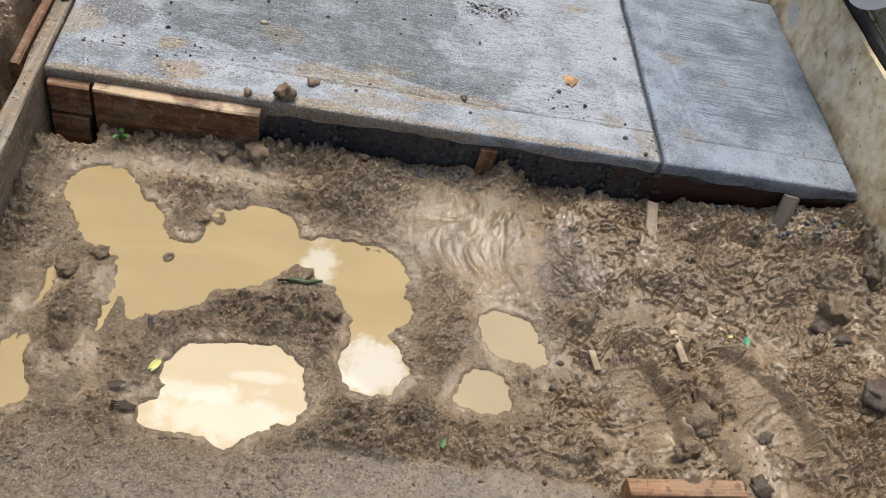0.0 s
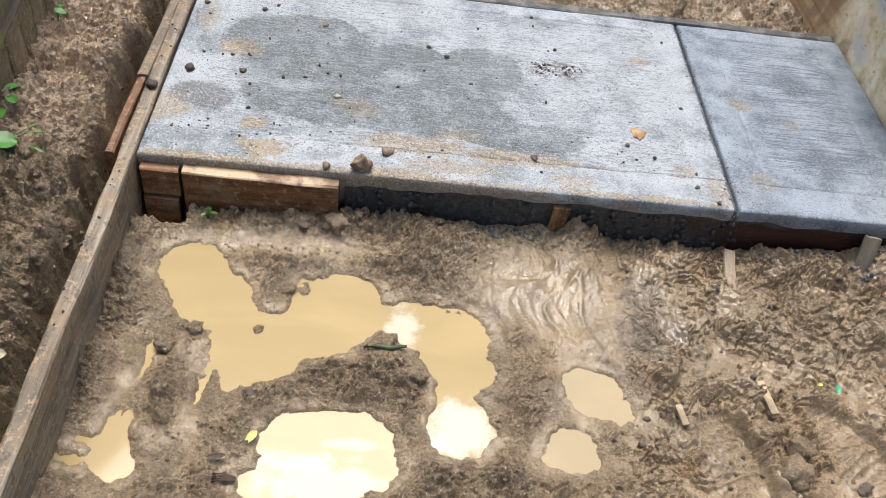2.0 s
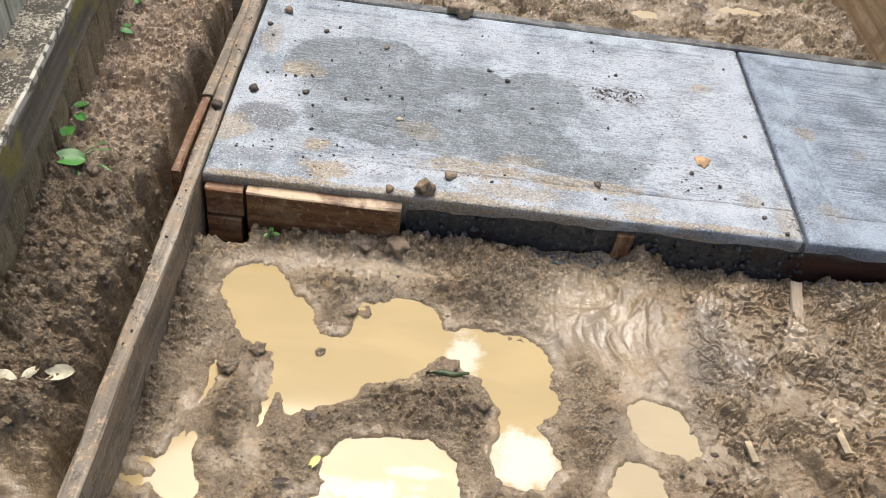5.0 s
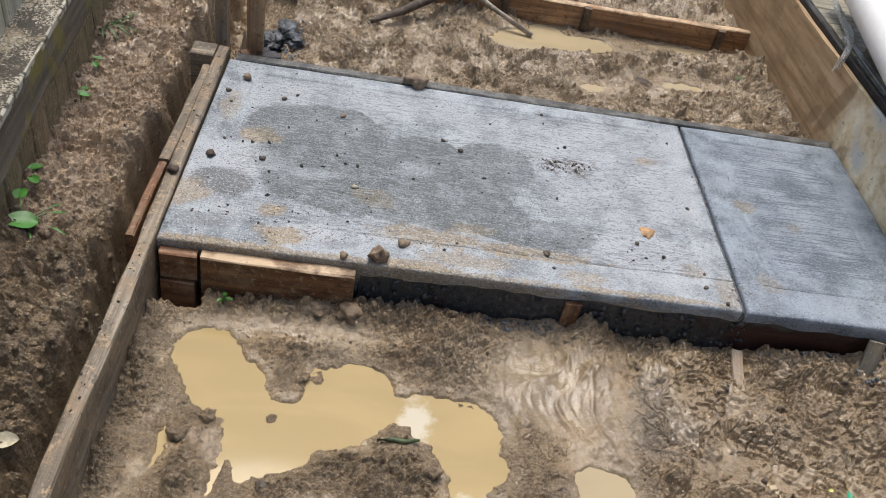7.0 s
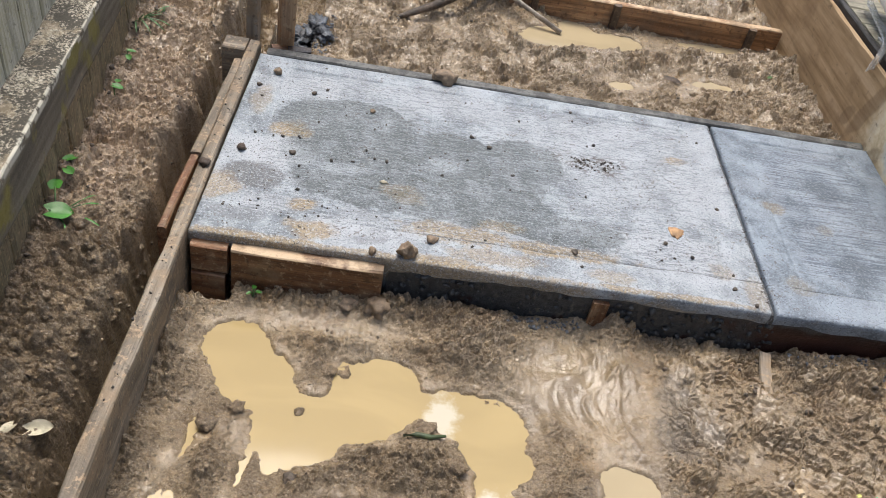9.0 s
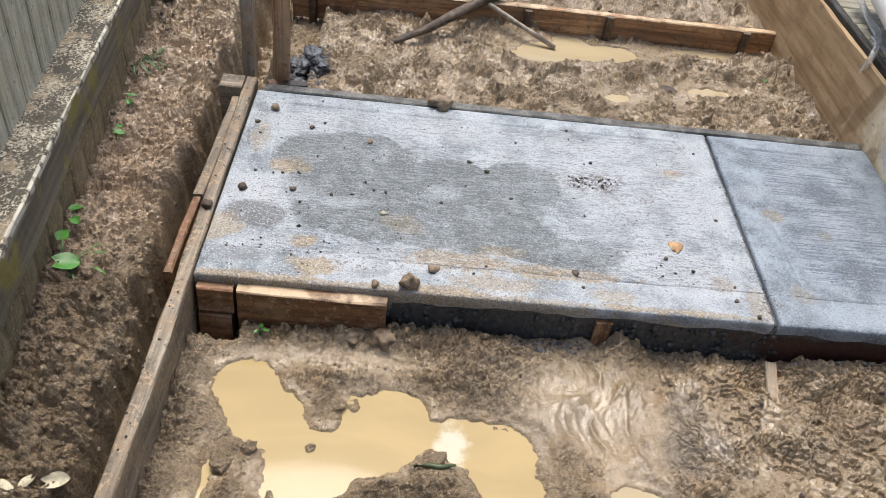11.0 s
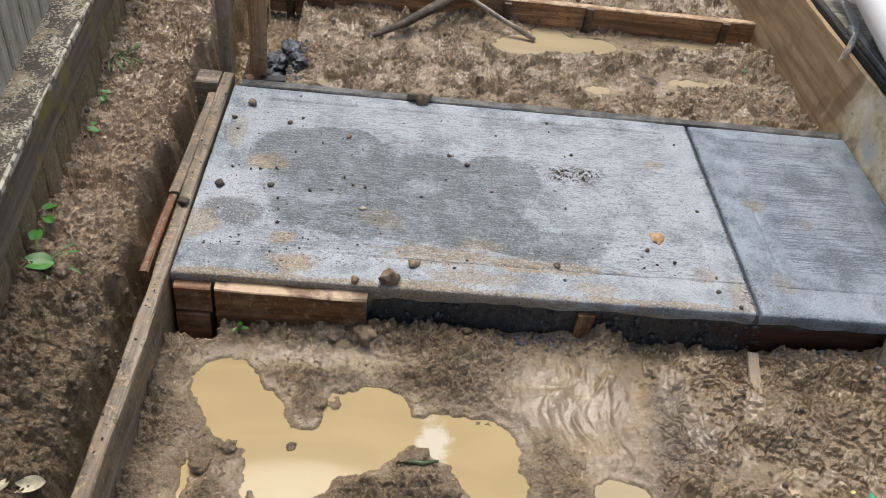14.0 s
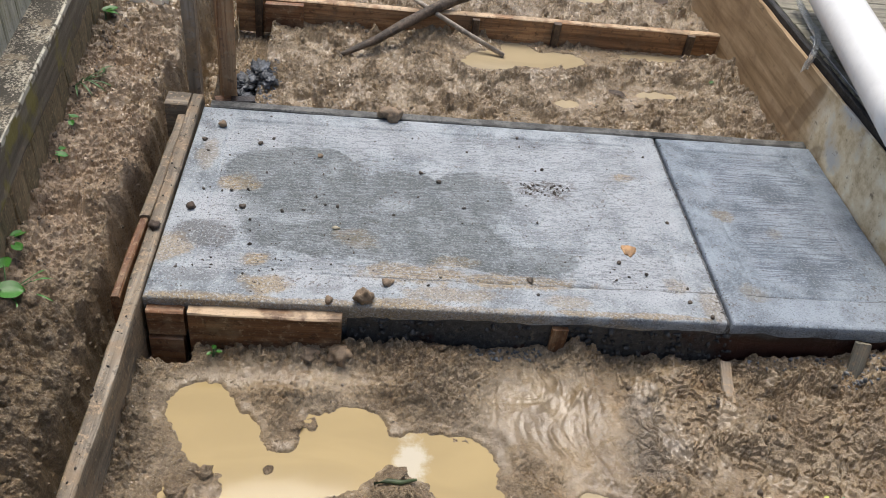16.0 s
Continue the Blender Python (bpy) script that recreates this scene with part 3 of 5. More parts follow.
    fold = 0.8 * (0.45 + 0.55 * step(-0.3, 0.4, fbm(x, y, 7, 2, 70))) * (0.018 * ridges(perlin(ang * 3.2 + bend, rad * 5.5, 73), 1.6) + 0.009 * ridges(perlin(ang * 7.5 + 1.5 * bend, rad * 9 + bend, 75), 1.6) + 0.004 * ridges(perlin(ang * 17 + 2 * bend, rad * 13 + bend, 78)) + 0.003 * billow(ang * 2 + bend, rad * 3, 9, 2, 76))
    h = h * (1 - slick) + slick * (0.020 + fold + 0.018 * fbm(x, y, 5, 2, 74))
    shelf = shelf_area(x, y)
    h = h * (1 - 0.8 * shelf) + 0.8 * shelf * (0.008 + 0.006 * perlin(x * 7, y * 30, 77))
    # the caked ledge at the near end of the pit
    ledge = step(-0.775, -0.80, y + 0.012 * perlin(x * 9, y * 0 + 0.3, 79) + 0.04 * (x - 0.5)) * step(1.30, 1.22, x)
    h = h * (1 - ledge) + ledge * (0.040 + 0.004 * fbm(x, y, 14, 3, 80) - 0.005 * gash)
    # banked against the slab and the tall side boards
    h = h + 0.006 * step(-0.16, -0.02, y) * step(0.45, 0.7, x) * (y < 0.5) + 0.05 * step(1.6, 2.0, x) * step(-1.3, -0.2, y)
    h = np.where(y < 0.4, np.maximum(h, 0.007 + 0.002 * perlin(x * 60, y * 60, 6)), h)
    for pools, level in ((NEAR_POOLS, 0.0), (PALE_POOLS, 0.012), (FAR_POOLS, 0.012)):
        d = pool_distance(x, y, pools)
        inside = step(0.004, -0.030, d)
        shore = level + 0.005 + 0.003 * fbm(x, y, 24, 2, 46)
        near = np.where(d < 0.06, shore + (h - shore) * (0.10 + 0.90 * step(0.0, 0.06, d)), h)
        h = np.where(d < 0.06, np.maximum(near, level + 0.002), h)
        h = h * (1 - inside) + (level - 0.022) * inside
    # scooped out in front of the corner offcuts
    scoop = step(0.125, 0.10, x) * step(-0.095, -0.05, y) * (x > -0.022)
    h = h * (1 - scoop) + scoop * np.minimum(h, -0.048 + 0.010 * billow(x, y, 40, 2, 47))
    # trench and strip of ground along the fence: dug clods at the near end, trodden flat further on
    dug = step(0.16, -0.04, y + 0.06 * perlin(x * 8, y * 8, 32))
    bank = 0.10 + 0.022 * fbm(x, y, 4, 2, 31) + (1 - dug) * (0.010 * tear - 0.010 * gash - 0.006 * split + 0.4 * clods(x, y, 30, 220, 0.35, outside) + 0.5 * clods(x, y, 70, 230, 0.4, outside)) + dug * (1.0 * clods(x, y, 15, 240, 0.6, outside) + 0.9 * clods(x, y, 34, 250, 0.6, outside) + 0.8 * clods(x, y, 80, 260, 0.5, outside)) + small
    edge = -0.140 - 0.045 * step(0.05, 0.5, y) + 0.040 * perlin(y * 2.4, y * 0 + 0.5, 35) + 0.016 * perlin(y * 8, x * 4, 36)
    floor_ = -0.20 + 0.10 * step(0.1, -0.4, y) + 0.02 * fbm(x, y, 6, 2, 37) + 0.9 * clods(x, y, 28, 270, 0.5, outside) + 0.9 * clods(x, y, 60, 280, 0.5, outside)
    blend = step(edge + 0.060, edge - 0.012, x + 0.024 * perlin(x * 14, y * 14, 38) + 0.008 * perlin(x * 30, y * 30, 39))
    side = floor_ * (1 - blend) + bank * blend + 4 * blend * (1 - blend) * 0.8 * clods(x, y, 26, 290, 0.6, outside)
    seep = seep_area(x, y)
    side = side * (1 - seep) + seep * (0.03 + 0.006 * fbm(x, y, 12, 3, 94))
    h = np.where(x < -0.022, side, h)
    # nothing stands up into the slab
    h = np.where((y > 0.0) & (y < 0.88) & (x > -0.02), -0.05, h)
    away = step(4, 9, np.hypot(x - 1, y))
    return h * (1 - away) - 0.1 * away


def wetness(x, y):
    """How far the mud is covered by a smooth film of water."""
    pit = (x > -0.02) & (y < 0.0)
    patchy = step(-0.15, 0.35, fbm(x, y, 12, 3, 85))
    w = np.where(pit, np.maximum(slick_area(x, y), 0.9 * shelf_area(x, y)), 0)
    w = np.maximum(w, np.where(pit, step(0.95, 1.1, x) * (0.34 + 0.20 * patchy) + 0.40 * smear_area(x, y) * (0.3 + 0.7 * patchy), 0))
    for pools in (NEAR_POOLS, PALE_POOLS, FAR_POOLS):
        w = np.maximum(w, step(0.035, 0.004, pool_distance(x, y, pools)) * (0.15 + 0.65 * patchy))
    w = np.maximum(w, np.where(y > 0.87, 0.32 + 0.45 * (1 - far_clumps(x, y)) * (0.3 + 0.7 * patchy), 0))
    w = np.maximum(w, np.where((x < -0.17) & (x > -0.5), 0.42 * step(0.08, 0.2, y) * (0.6 + 0.4 * patchy), 0))
    return np.maximum(w, seep_area(x, y))


def spread(*runs):
    """Grid lines: runs of (start, end, spacing)."""
    out = []
    for a, b, d in runs:
        out += list(np.linspace(a, b, max(2, int(round((b - a) / d))), endpoint=False))
    return np.array(out + [runs[-1][1]])


xs = spread((-60, -4, 8), (-4, -0.7, 0.4), (-0.7, -0.022, 0.0045), (-0.022, -0.018, 0.002), (-0.018, 2.1, 0.0028), (2.1, 5, 0.4), (5, 60, 8))
ys = spread((-60, -4, 8), (-4, -1.3, 0.2), (-1.3, -0.95, 0.012), (-0.95, 0.0, 0.0028), (0.0, 0.004, 0.002), (0.004, 0.88, 0.0055), (0.88, 1.8, 0.005), (1.8, 2.7, 0.01), (2.7, 5, 0.3), (5, 60, 8))
ground = tagged(sheet("ground", xs, ys, mud_height, MUD), "wet brown trodden mud with footprints and clods", "ground", kind="structure")
gx, gy = np.meshgrid(xs, ys)
film = wetness(gx, gy)
ground.data.attributes.new("wetness", "FLOAT", "POINT").data.foreach_set("value", film.astype(np.float32).ravel())
ground.data.polygons.foreach_set("use_smooth", (film[:-1, :-1] > 0.62).ravel())


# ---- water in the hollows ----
def make_water(name, tint, glare_color, glare_spots):
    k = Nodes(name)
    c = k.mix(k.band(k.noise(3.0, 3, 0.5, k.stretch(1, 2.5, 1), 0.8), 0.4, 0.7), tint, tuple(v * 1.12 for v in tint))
    # reflections of bright sky, painted into the base colour as whitish patches
    for x, y, rx, ry, amount in glare_spots:
        c = k.mix(k.math("MULTIPLY", k.patch(x, y, rx, ry, 0.6, 20, 0.4), amount), c, glare_color)
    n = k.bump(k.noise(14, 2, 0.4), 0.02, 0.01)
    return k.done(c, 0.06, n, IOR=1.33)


# the spots place painted sky reflection on the lobed and oval puddles
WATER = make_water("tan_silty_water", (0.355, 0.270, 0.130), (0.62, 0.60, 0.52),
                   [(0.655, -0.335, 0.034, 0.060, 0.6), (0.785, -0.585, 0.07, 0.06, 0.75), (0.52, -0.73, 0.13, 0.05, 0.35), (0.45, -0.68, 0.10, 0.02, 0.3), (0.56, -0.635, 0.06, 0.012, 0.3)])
WATER_PALE = make_water("pale_silty_water", (0.37, 0.30, 0.185), (0.6, 0.55, 0.45), [])


def puddle(pools, z, material, label, grow=0.035):
    """A flat film of water over one hollow; the mud hides what lies past its rim."""
    x0, x1 = min(p[0] - p[2] for p in pools) - grow, max(p[0] + p[2] for p in pools) + grow
    y0, y1 = min(p[1] - p[3] for p in pools) - grow, max(p[1] + p[3] for p in pools) + grow
    ax, ay = np.arange(x0, x1, 0.01), np.arange(y0, y1, 0.01)
    gx, gy = np.meshgrid(ax, ay)
    near = pool_distance(gx, gy, pools) < grow * 0.4
    bm = bmesh.new()
    vs = {}
    for j in range(len(ay) - 1):
        for i in range(len(ax) - 1):
            if near[j:j + 2, i:i + 2].all():
                q = []
                for a, b in ((i, j), (i + 1, j), (i + 1, j + 1), (i, j + 1)):
                    if (a, b) not in vs:
                        vs[a, b] = bm.verts.new((ax[a], ay[b], z))
                    q.append(vs[a, b])
                bm.faces.new(q)
    return thing("puddle", bm, material, label, "puddle", group="puddles in the mud")


puddle(LOBED, 0.0, WATER, "large lobed puddle of tan silty water with painted white sky reflections")
puddle(OVAL, 0.0, WATER, "oval puddle of yellowish silty water with painted pale sky reflections")
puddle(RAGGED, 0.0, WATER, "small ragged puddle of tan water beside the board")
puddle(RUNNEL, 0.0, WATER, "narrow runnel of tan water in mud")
puddle(PALE_POOLS[0:1] + PALE_POOLS[2:4], 0.012, WATER_PALE, "shallow pale puddle in a boot print")
puddle(PALE_POOLS[1:2] + PALE_POOLS[4:], 0.012, WATER_PALE, "shallow pale puddle in a boot print")
puddle(FAR_POOLS[:4], 0.012, WATER_PALE, "long tan puddle beside the sticks")
puddle(FAR_POOLS[4:5], 0.012, WATER_PALE, "thin tan puddle along the foot of a board")
for p in FAR_POOLS[5:]:
    puddle([p], 0.012, WATER_PALE, "small shallow tan puddle in trodden mud")


# ---- the concrete slab ----
def make_concrete():
    k = Nodes("fresh_damp_concrete")
    streak = k.stretch(3, 55, 10)
    mott = k.noise(11, 6, 0.65)
    c = k.ramp(mott, [(0.38, (0.135, 0.158, 0.176)), (0.5, (0.255, 0.290, 0.315)), (0.62, (0.385, 0.425, 0.455))])
    c = k.mix(k.band(k.noise(4.5, 5, 0.6, warp=0.5), 0.5, 0.60, 0.0, 0.5), c, (0.40, 0.425, 0.45))
    # darker, wetter area with a ragged outline of its own
    wet = k.patch(0.33, 0.54, 0.20, 0.135, 0.20, 9.0, 0.06)
    for x, y, rx, ry in ((0.38, 0.38, 0.22, 0.19), (0.65, 0.38, 0.25, 0.19), (0.82, 0.49, 0.13, 0.10), (0.60, 0.27, 0.31, 0.10), (0.92, 0.205, 0.19, 0.058)):
        wet = k.math("MAXIMUM", wet, k.patch(x, y, rx, ry, 0.20, 11.0, 0.06))
    dry = k.math("MAXIMUM", k.patch(0.62, 0.42, 0.05, 0.035, 0.6, 14, 0.5), k.patch(0.30, 0.33, 0.16, 0.02, 0.7, 9, 0.5))
    wet = k.math("SUBTRACT", wet, k.math("MULTIPLY", dry, 0.6), clamp=True)
    wet = k.math("MULTIPLY", wet, k.band(k.noise(15, 6, 0.7), 0.38, 0.54, 0.5, 1.0))
    c = k.mix(k.math("MULTIPLY", wet, 0.8), c, k.ramp(k.noise(1, 6, 0.7, k.stretch(25, 70, 10)), [(0.38, (0.085, 0.09, 0.09)), (0.52, (0.155, 0.163, 0.165)), (0.66, (0.25, 0.26, 0.265))]))
    c = k.mix(k.math("MULTIPLY", k.patch(0.10, 0.25, 0.085, 0.05, 0.4, 9, 0.15), 0.75), c, (0.09, 0.09, 0.088))
    c = k.mix(k.math("MULTIPLY", k.patch(0.42, 0.07, 0.07, 0.035, 0.6, 9, 0.2), 0.55), c, (0.14, 0.15, 0.16))
    c = k.mix(k.math("MULTIPLY", k.patch(0.10, 0.09, 0.06, 0.03, 0.6, 9, 0.2), 0.5), c, (0.13, 0.135, 0.14))
    # pale cement skin
    for x, y, rx, ry, a in ((0.13, 0.36, 0.10, 0.06, 0.85), (0.16, 0.14, 0.09, 0.03, 0.6), (0.38, 0.09, 0.10, 0.035, 0.8), (0.56, 0.11, 0.05, 0.04, 0.8), (0.17, 0.70, 0.12, 0.06, 0.6), (1.28, 0.12, 0.14, 0.05, 0.6), (1.15, 0.55, 0.25, 0.25, 0.5), (1.2, 0.2, 0.18, 0.05, 0.7), (0.9, 0.06, 0.5, 0.05, 0.2), (0.75, 0.72, 0.5, 0.05, 0.4), (1.6, 0.06, 0.35, 0.06, 0.3)):
        c = k.mix(k.math("MULTIPLY", k.patch(x, y, rx, ry, 0.6, 8, 0.4), a), c, (0.42, 0.445, 0.47))
    # mud stains
    fine_ = k.noise(70, 5, 0.7)
    for x, y, rx, ry, a in ((0.167, 0.472, 0.045, 0.03, 0.85), (0.283, 0.063, 0.05, 0.03, 0.7), (0.025, 0.19, 0.045, 0.05, 0.6), (0.252, 0.152, 0.028, 0.022, 0.8),
                            (0.65, 0.13, 0.12, 0.03, 0.75), (0.50, 0.256, 0.05, 0.03, 0.5), (0.92, 0.115, 0.14, 0.022, 0.75), (1.31, 0.615, 0.03, 0.02, 0.7),
                            (1.586, 0.453, 0.03, 0.022, 0.6), (1.57, 0.12, 0.04, 0.03, 0.4), (0.45, 0.005, 0.5, 0.012, 0.6), (0.776, 0.181, 0.05, 0.02, 0.6), (1.72, 0.38, 0.02, 0.02, 0.4), (1.44, 0.06, 0.03, 0.05, 0.4), (0.75, 0.055, 0.10, 0.022, 0.5), (0.62, 0.02, 0.08, 0.014, 0.6), (1.05, 0.05, 0.05, 0.02, 0.45), (1.2, 0.012, 0.2, 0.008, 0.6), (0.16, 0.012, 0.14, 0.012, 0.5), (1.36, 0.13, 0.03, 0.025, 0.45), (0.06, 0.6, 0.025, 0.06, 0.4)):
        c = k.mix(k.math("MULTIPLY", k.patch(x, y, rx * 1.15, ry * 1.15, 0.6, 20, 0.3), min(1.0, a * 1.15)), c, k.ramp(fine_, [(0.4, (0.22, 0.160, 0.085)), (0.6, (0.36, 0.275, 0.155))]))
    specks = k.math("MULTIPLY", k.band(k.noise(85, 3, 0.6), 0.60, 0.64), k.band(k.noise(6, 2), 0.42, 0.6))
    c = k.mix(k.math("MULTIPLY", specks, 0.8), c, (0.13, 0.11, 0.09))
    splat = k.math("MULTIPLY", k.patch(1.05, 0.53, 0.10, 0.045, 0.9, 16, 0.5), k.band(k.noise(60, 4, 0.6), 0.48, 0.56))
    c = k.mix(splat, c, (0.10, 0.085, 0.07))
    # broomed field of the small panel
    field = k.math("MULTIPLY", k.math("MULTIPLY", k.band(k.co_x, 1.58, 1.64), k.math("MULTIPLY", k.band(k.co_x, 1.95, 1.90), k.math("MULTIPLY", k.band(k.co_y, 0.13, 0.2), k.band(k.co_y, 0.80, 0.73)))), k.band(k.noise(1, 4, 0.6, k.stretch(9, 230, 10)), 0.47, 0.58))
    c = k.mix(k.math("MULTIPLY", field, 0.75), c, (0.080, 0.095, 0.125))
    # soil trodden into the joint and the tooled border line
    side = k.math("ABSOLUTE", k.math("SUBTRACT", k.math("ADD", k.co_x, k.math("MULTIPLY_ADD", k.noise(25, 4, 0.7), 0.012, -0.006)), 1.466))
    c = k.mix(k.math("MULTIPLY", k.band(side, 0.007, 0.003), k.band(k.noise(30, 5, 0.7), 0.36, 0.5, 0.35, 0.95)), c, (0.05, 0.05, 0.05))
    line = k.math("ABSOLUTE", k.math("SUBTRACT", k.math("ADD", k.co_y, k.math("MULTIPLY_ADD", k.noise(5, 3), 0.014, -0.007)), 0.109))
    line = k.math("MULTIPLY", k.band(line, 0.0042, 0.001), k.math("MULTIPLY", k.band(k.noise(7, 4, 0.6), 0.36, 0.48), k.band(k.co_x, 0.42, 0.6)))
    c = k.mix(k.math("MULTIPLY", line, 0.8), c, (0.07, 0.068, 0.06))
    broom = k.noise(1, 3, 0.65, k.stretch(32, 170, 10))
    inner = k.math("MULTIPLY", k.math("MULTIPLY", k.band(k.co_x, 0.10, 0.13), k.band(k.co_x, 1.385, 1.37)), k.math("MULTIPLY", k.band(k.co_y, 0.09, 0.11), k.band(k.co_y, 0.80, 0.77)))
    c = k.mix(k.math("MULTIPLY", inner, k.band(broom, 0.53, 0.61, 0.0, 0.6)), c, (0.13, 0.145, 0.155))
    c = k.mix(k.math("MULTIPLY", inner, k.band(broom, 0.46, 0.38, 0.0, 0.5)), c, (0.40, 0.43, 0.455))
    grain = k.noise(150, 4, 0.7)
    c = k.mix(k.band(grain, 0.52, 0.60, 0.0, 0.55), c, (0.48, 0.515, 0.54))
    c = k.mix(k.band(k.noise(210, 3, 0.7), 0.55, 0.62, 0.0, 0.7), c, (0.09, 0.098, 0.105))
    r = k.math("MULTIPLY_ADD", k.noise(7, 4), 0.35, k.math("MULTIPLY_ADD", wet, -0.06, 0.36))
    damp = k.n.new("ShaderNodeMix")
    damp.data_type, damp.blend_type = "RGBA", "MULTIPLY"
    k.l.new(wet, damp.inputs[0])
    k.l.new(c, damp.inputs[6])
    damp.inputs[7].default_value = (0.70, 0.735, 0.73, 1)
    c = damp.outputs[2]
    second = k.n.new("ShaderNodeMix")
    second.data_type, second.blend_type = "RGBA", "MULTIPLY"
    k.l.new(k.band(k.co_x, 1.472, 1.478), second.inputs[0])
    k.l.new(c, second.inputs[6])
    second.inputs[7].default_value = (0.72, 0.77, 0.83, 1)
    c = second.outputs[2]
    n = k.bump(broom, k.math("MULTIPLY_ADD", inner, 0.75, 0.15), 0.005)
    n = k.bump(grain, 0.75, 0.005, n)
    n = k.bump(k.noise(48, 5, 0.7), 0.4, 0.005, n)
    return k.done(c, r, n)


CONCRETE = make_concrete()


def slab_height(x, y, x0, x1):
    left, right, front, back = x - x0, x1 - x, y, SLAB_D - y
    rim = np.minimum(np.minimum(left, right), np.minimum(front, back))
    z = TOP - 0.006 * np.exp(-np.maximum(rim, 0) / 0.0028)
    band_ = np.minimum(np.minimum(left, right) - 0.10, np.minimum(front - 0.11, back - 0.065))
    z = z - 0.006 * np.exp(-(band_ / 0.0042) ** 2) * step(-0.45, 0.10, perlin(x * 5, y * 5, 63)) + 0.0012 * step(-0.01, 0.0, -band_)
    return z + 0.0012 * fbm(x, y, 5, 3, 61) + 0.0005 * perlin(x * 8, y * 160, 62) * (band_ > 0)


def slab_panel(x0, x1, label):
    lx = np.concatenate([[x0, x0 + 0.002, x0 + 0.005], np.linspace(x0 + 0.01, x1 - 0.01, int((x1 - x0) / 0.0045)), [x1 - 0.005, x1 - 0.002, x1]])
    ly = np.concatenate([[0, 0.002, 0.005], np.linspace(0.01, SLAB_D - 0.01, 290), [SLAB_D - 0.005, SLAB_D - 0.002, SLAB_D]])
    ob = sheet("concrete_slab", lx, ly, lambda x, y: slab_height(x, y, x0, x1), CONCRETE)
    bm = bmesh.new()
    bm.from_mesh(ob.data)
    rim = [e for e in bm.edges if e.is_boundary]
    out = bmesh.ops.extrude_edge_only(bm, edges=rim)["geom"]
    low = [v for v in out if isinstance(v, bmesh.types.BMVert)]
    for v in low:
        v.co.z = TOP - 0.019 + 0.006 * noise.noise(v.co * 22)
    out = bmesh.ops.extrude_edge_only(bm, edges=[e for e in bm.edges if e.is_boundary])["geom"]
    for v in out:
        if isinstance(v, bmesh.types.BMVert):
            v.co.z = -0.04
            v.co.y = min(max(v.co.y, 0.045), SLAB_D - 0.01)
    bmesh.ops.recalc_face_normals(bm, faces=bm.faces)
    bm.to_mesh(ob.data)
    bm.free()
    return tagged(ob, label, "concrete slab")


slab_panel(0.0, JOINT - 0.005, "large damp grey concrete path panel with mud stains")
slab_panel(JOINT + 0.004, SLAB_W + 0.02, "small broom-finished bluish grey concrete path panel")


# ---- timber forms ----
def board(name, x0, y0, x1, y1, z0, height, thick, material, label, category="form board", seed=1, wear=0.003, length=None, **kw):
    bm = timber(length or math.hypot(x1 - x0, y1 - y0), thick, height, wear=wear, seed=seed, **kw)
    return thing(name, bm, material, label, category, at=along(x0, y0, x1, y1, z0))


board("form_board", -0.012, -0.98, -0.028, 0.92, -0.06, 0.226, 0.036, WOOD_FORM, "long muddy timber form board along the pit", seed=2, wear=0.004)
board("form_board", -0.063, -0.0, -0.06, 0.50, -0.08, 0.236, 0.022, WOOD_BROWN, "brown timber packer outside the form", seed=3)
board("form_board", -0.058, 0.30, -0.055, 0.80, -0.08, 0.243, 0.026, WOOD_FORM, "mud-caked timber packer outside the form", seed=4)
board("form_board", 0.02, SLAB_D + 0.021, 2.01, SLAB_D + 0.019, -0.06, 0.222, 0.036, CEMENTED, "cement-smeared grey back form board", seed=5)
board("form_board", 0.49, 0.024, 2.035, 0.024, -0.06, 0.194, 0.036, FRONT_BOARD, "dark soaked form board splashed with cement", seed=6, wear=0.004)
board("timber_block", 0.108, -0.012, 0.478, -0.012, -0.03, 0.168, 0.036, WOOD_SPLIT, "wet brown timber block nailed under the slab edge", "timber block", seed=7)
board("timber_block", 0.010, -0.004, 0.098, -0.004, 0.052, 0.082, 0.036, WOOD_BROWN, "short wet brown timber offcut", "timber block", seed=8)
board("timber_block", 0.010, -0.012, 0.092, -0.012, -0.10, 0.146, 0.036, WOOD_BROWN, "short wet brown timber offcut, split along its top", "timber block", seed=9)
board("form_board", -0.03, 1.775, 2.0, 1.775, -0.03, 0.15, 0.036, WOOD_CROSS, "orange-brown cross form board with a pale sawn edge", seed=10)
board("timber_block", -0.115, 0.87, -0.045, 0.87, -0.02, 0.20, 0.075, WOOD_FORM, "stubby square timber block beside the form", "timber block", seed=11)

# stakes at the far corner
def stake(x, y, z0, h, w, d, material, label, seed):
    bm = timber(h, w, d, seed=seed, wear=0.003)
    return thing("stake", bm, material, label, "stake", at=pose(x, y, z0, 0, -90, 0))


stake(0.085, 0.985, -0.1, 0.585, 0.055, 0.05, WOOD_ORANGE, "upright sawn timber stake", 12).matrix_world = pose(0.085, 0.975, -0.1, 0, 0, 18) @ pose(0, 0, 0, 0, -90, 0)
stake(-0.035, 1.02, -0.1, 0.68, 0.045, 0.04, WOOD_STRIP, "upright grey weathered stake", 13)

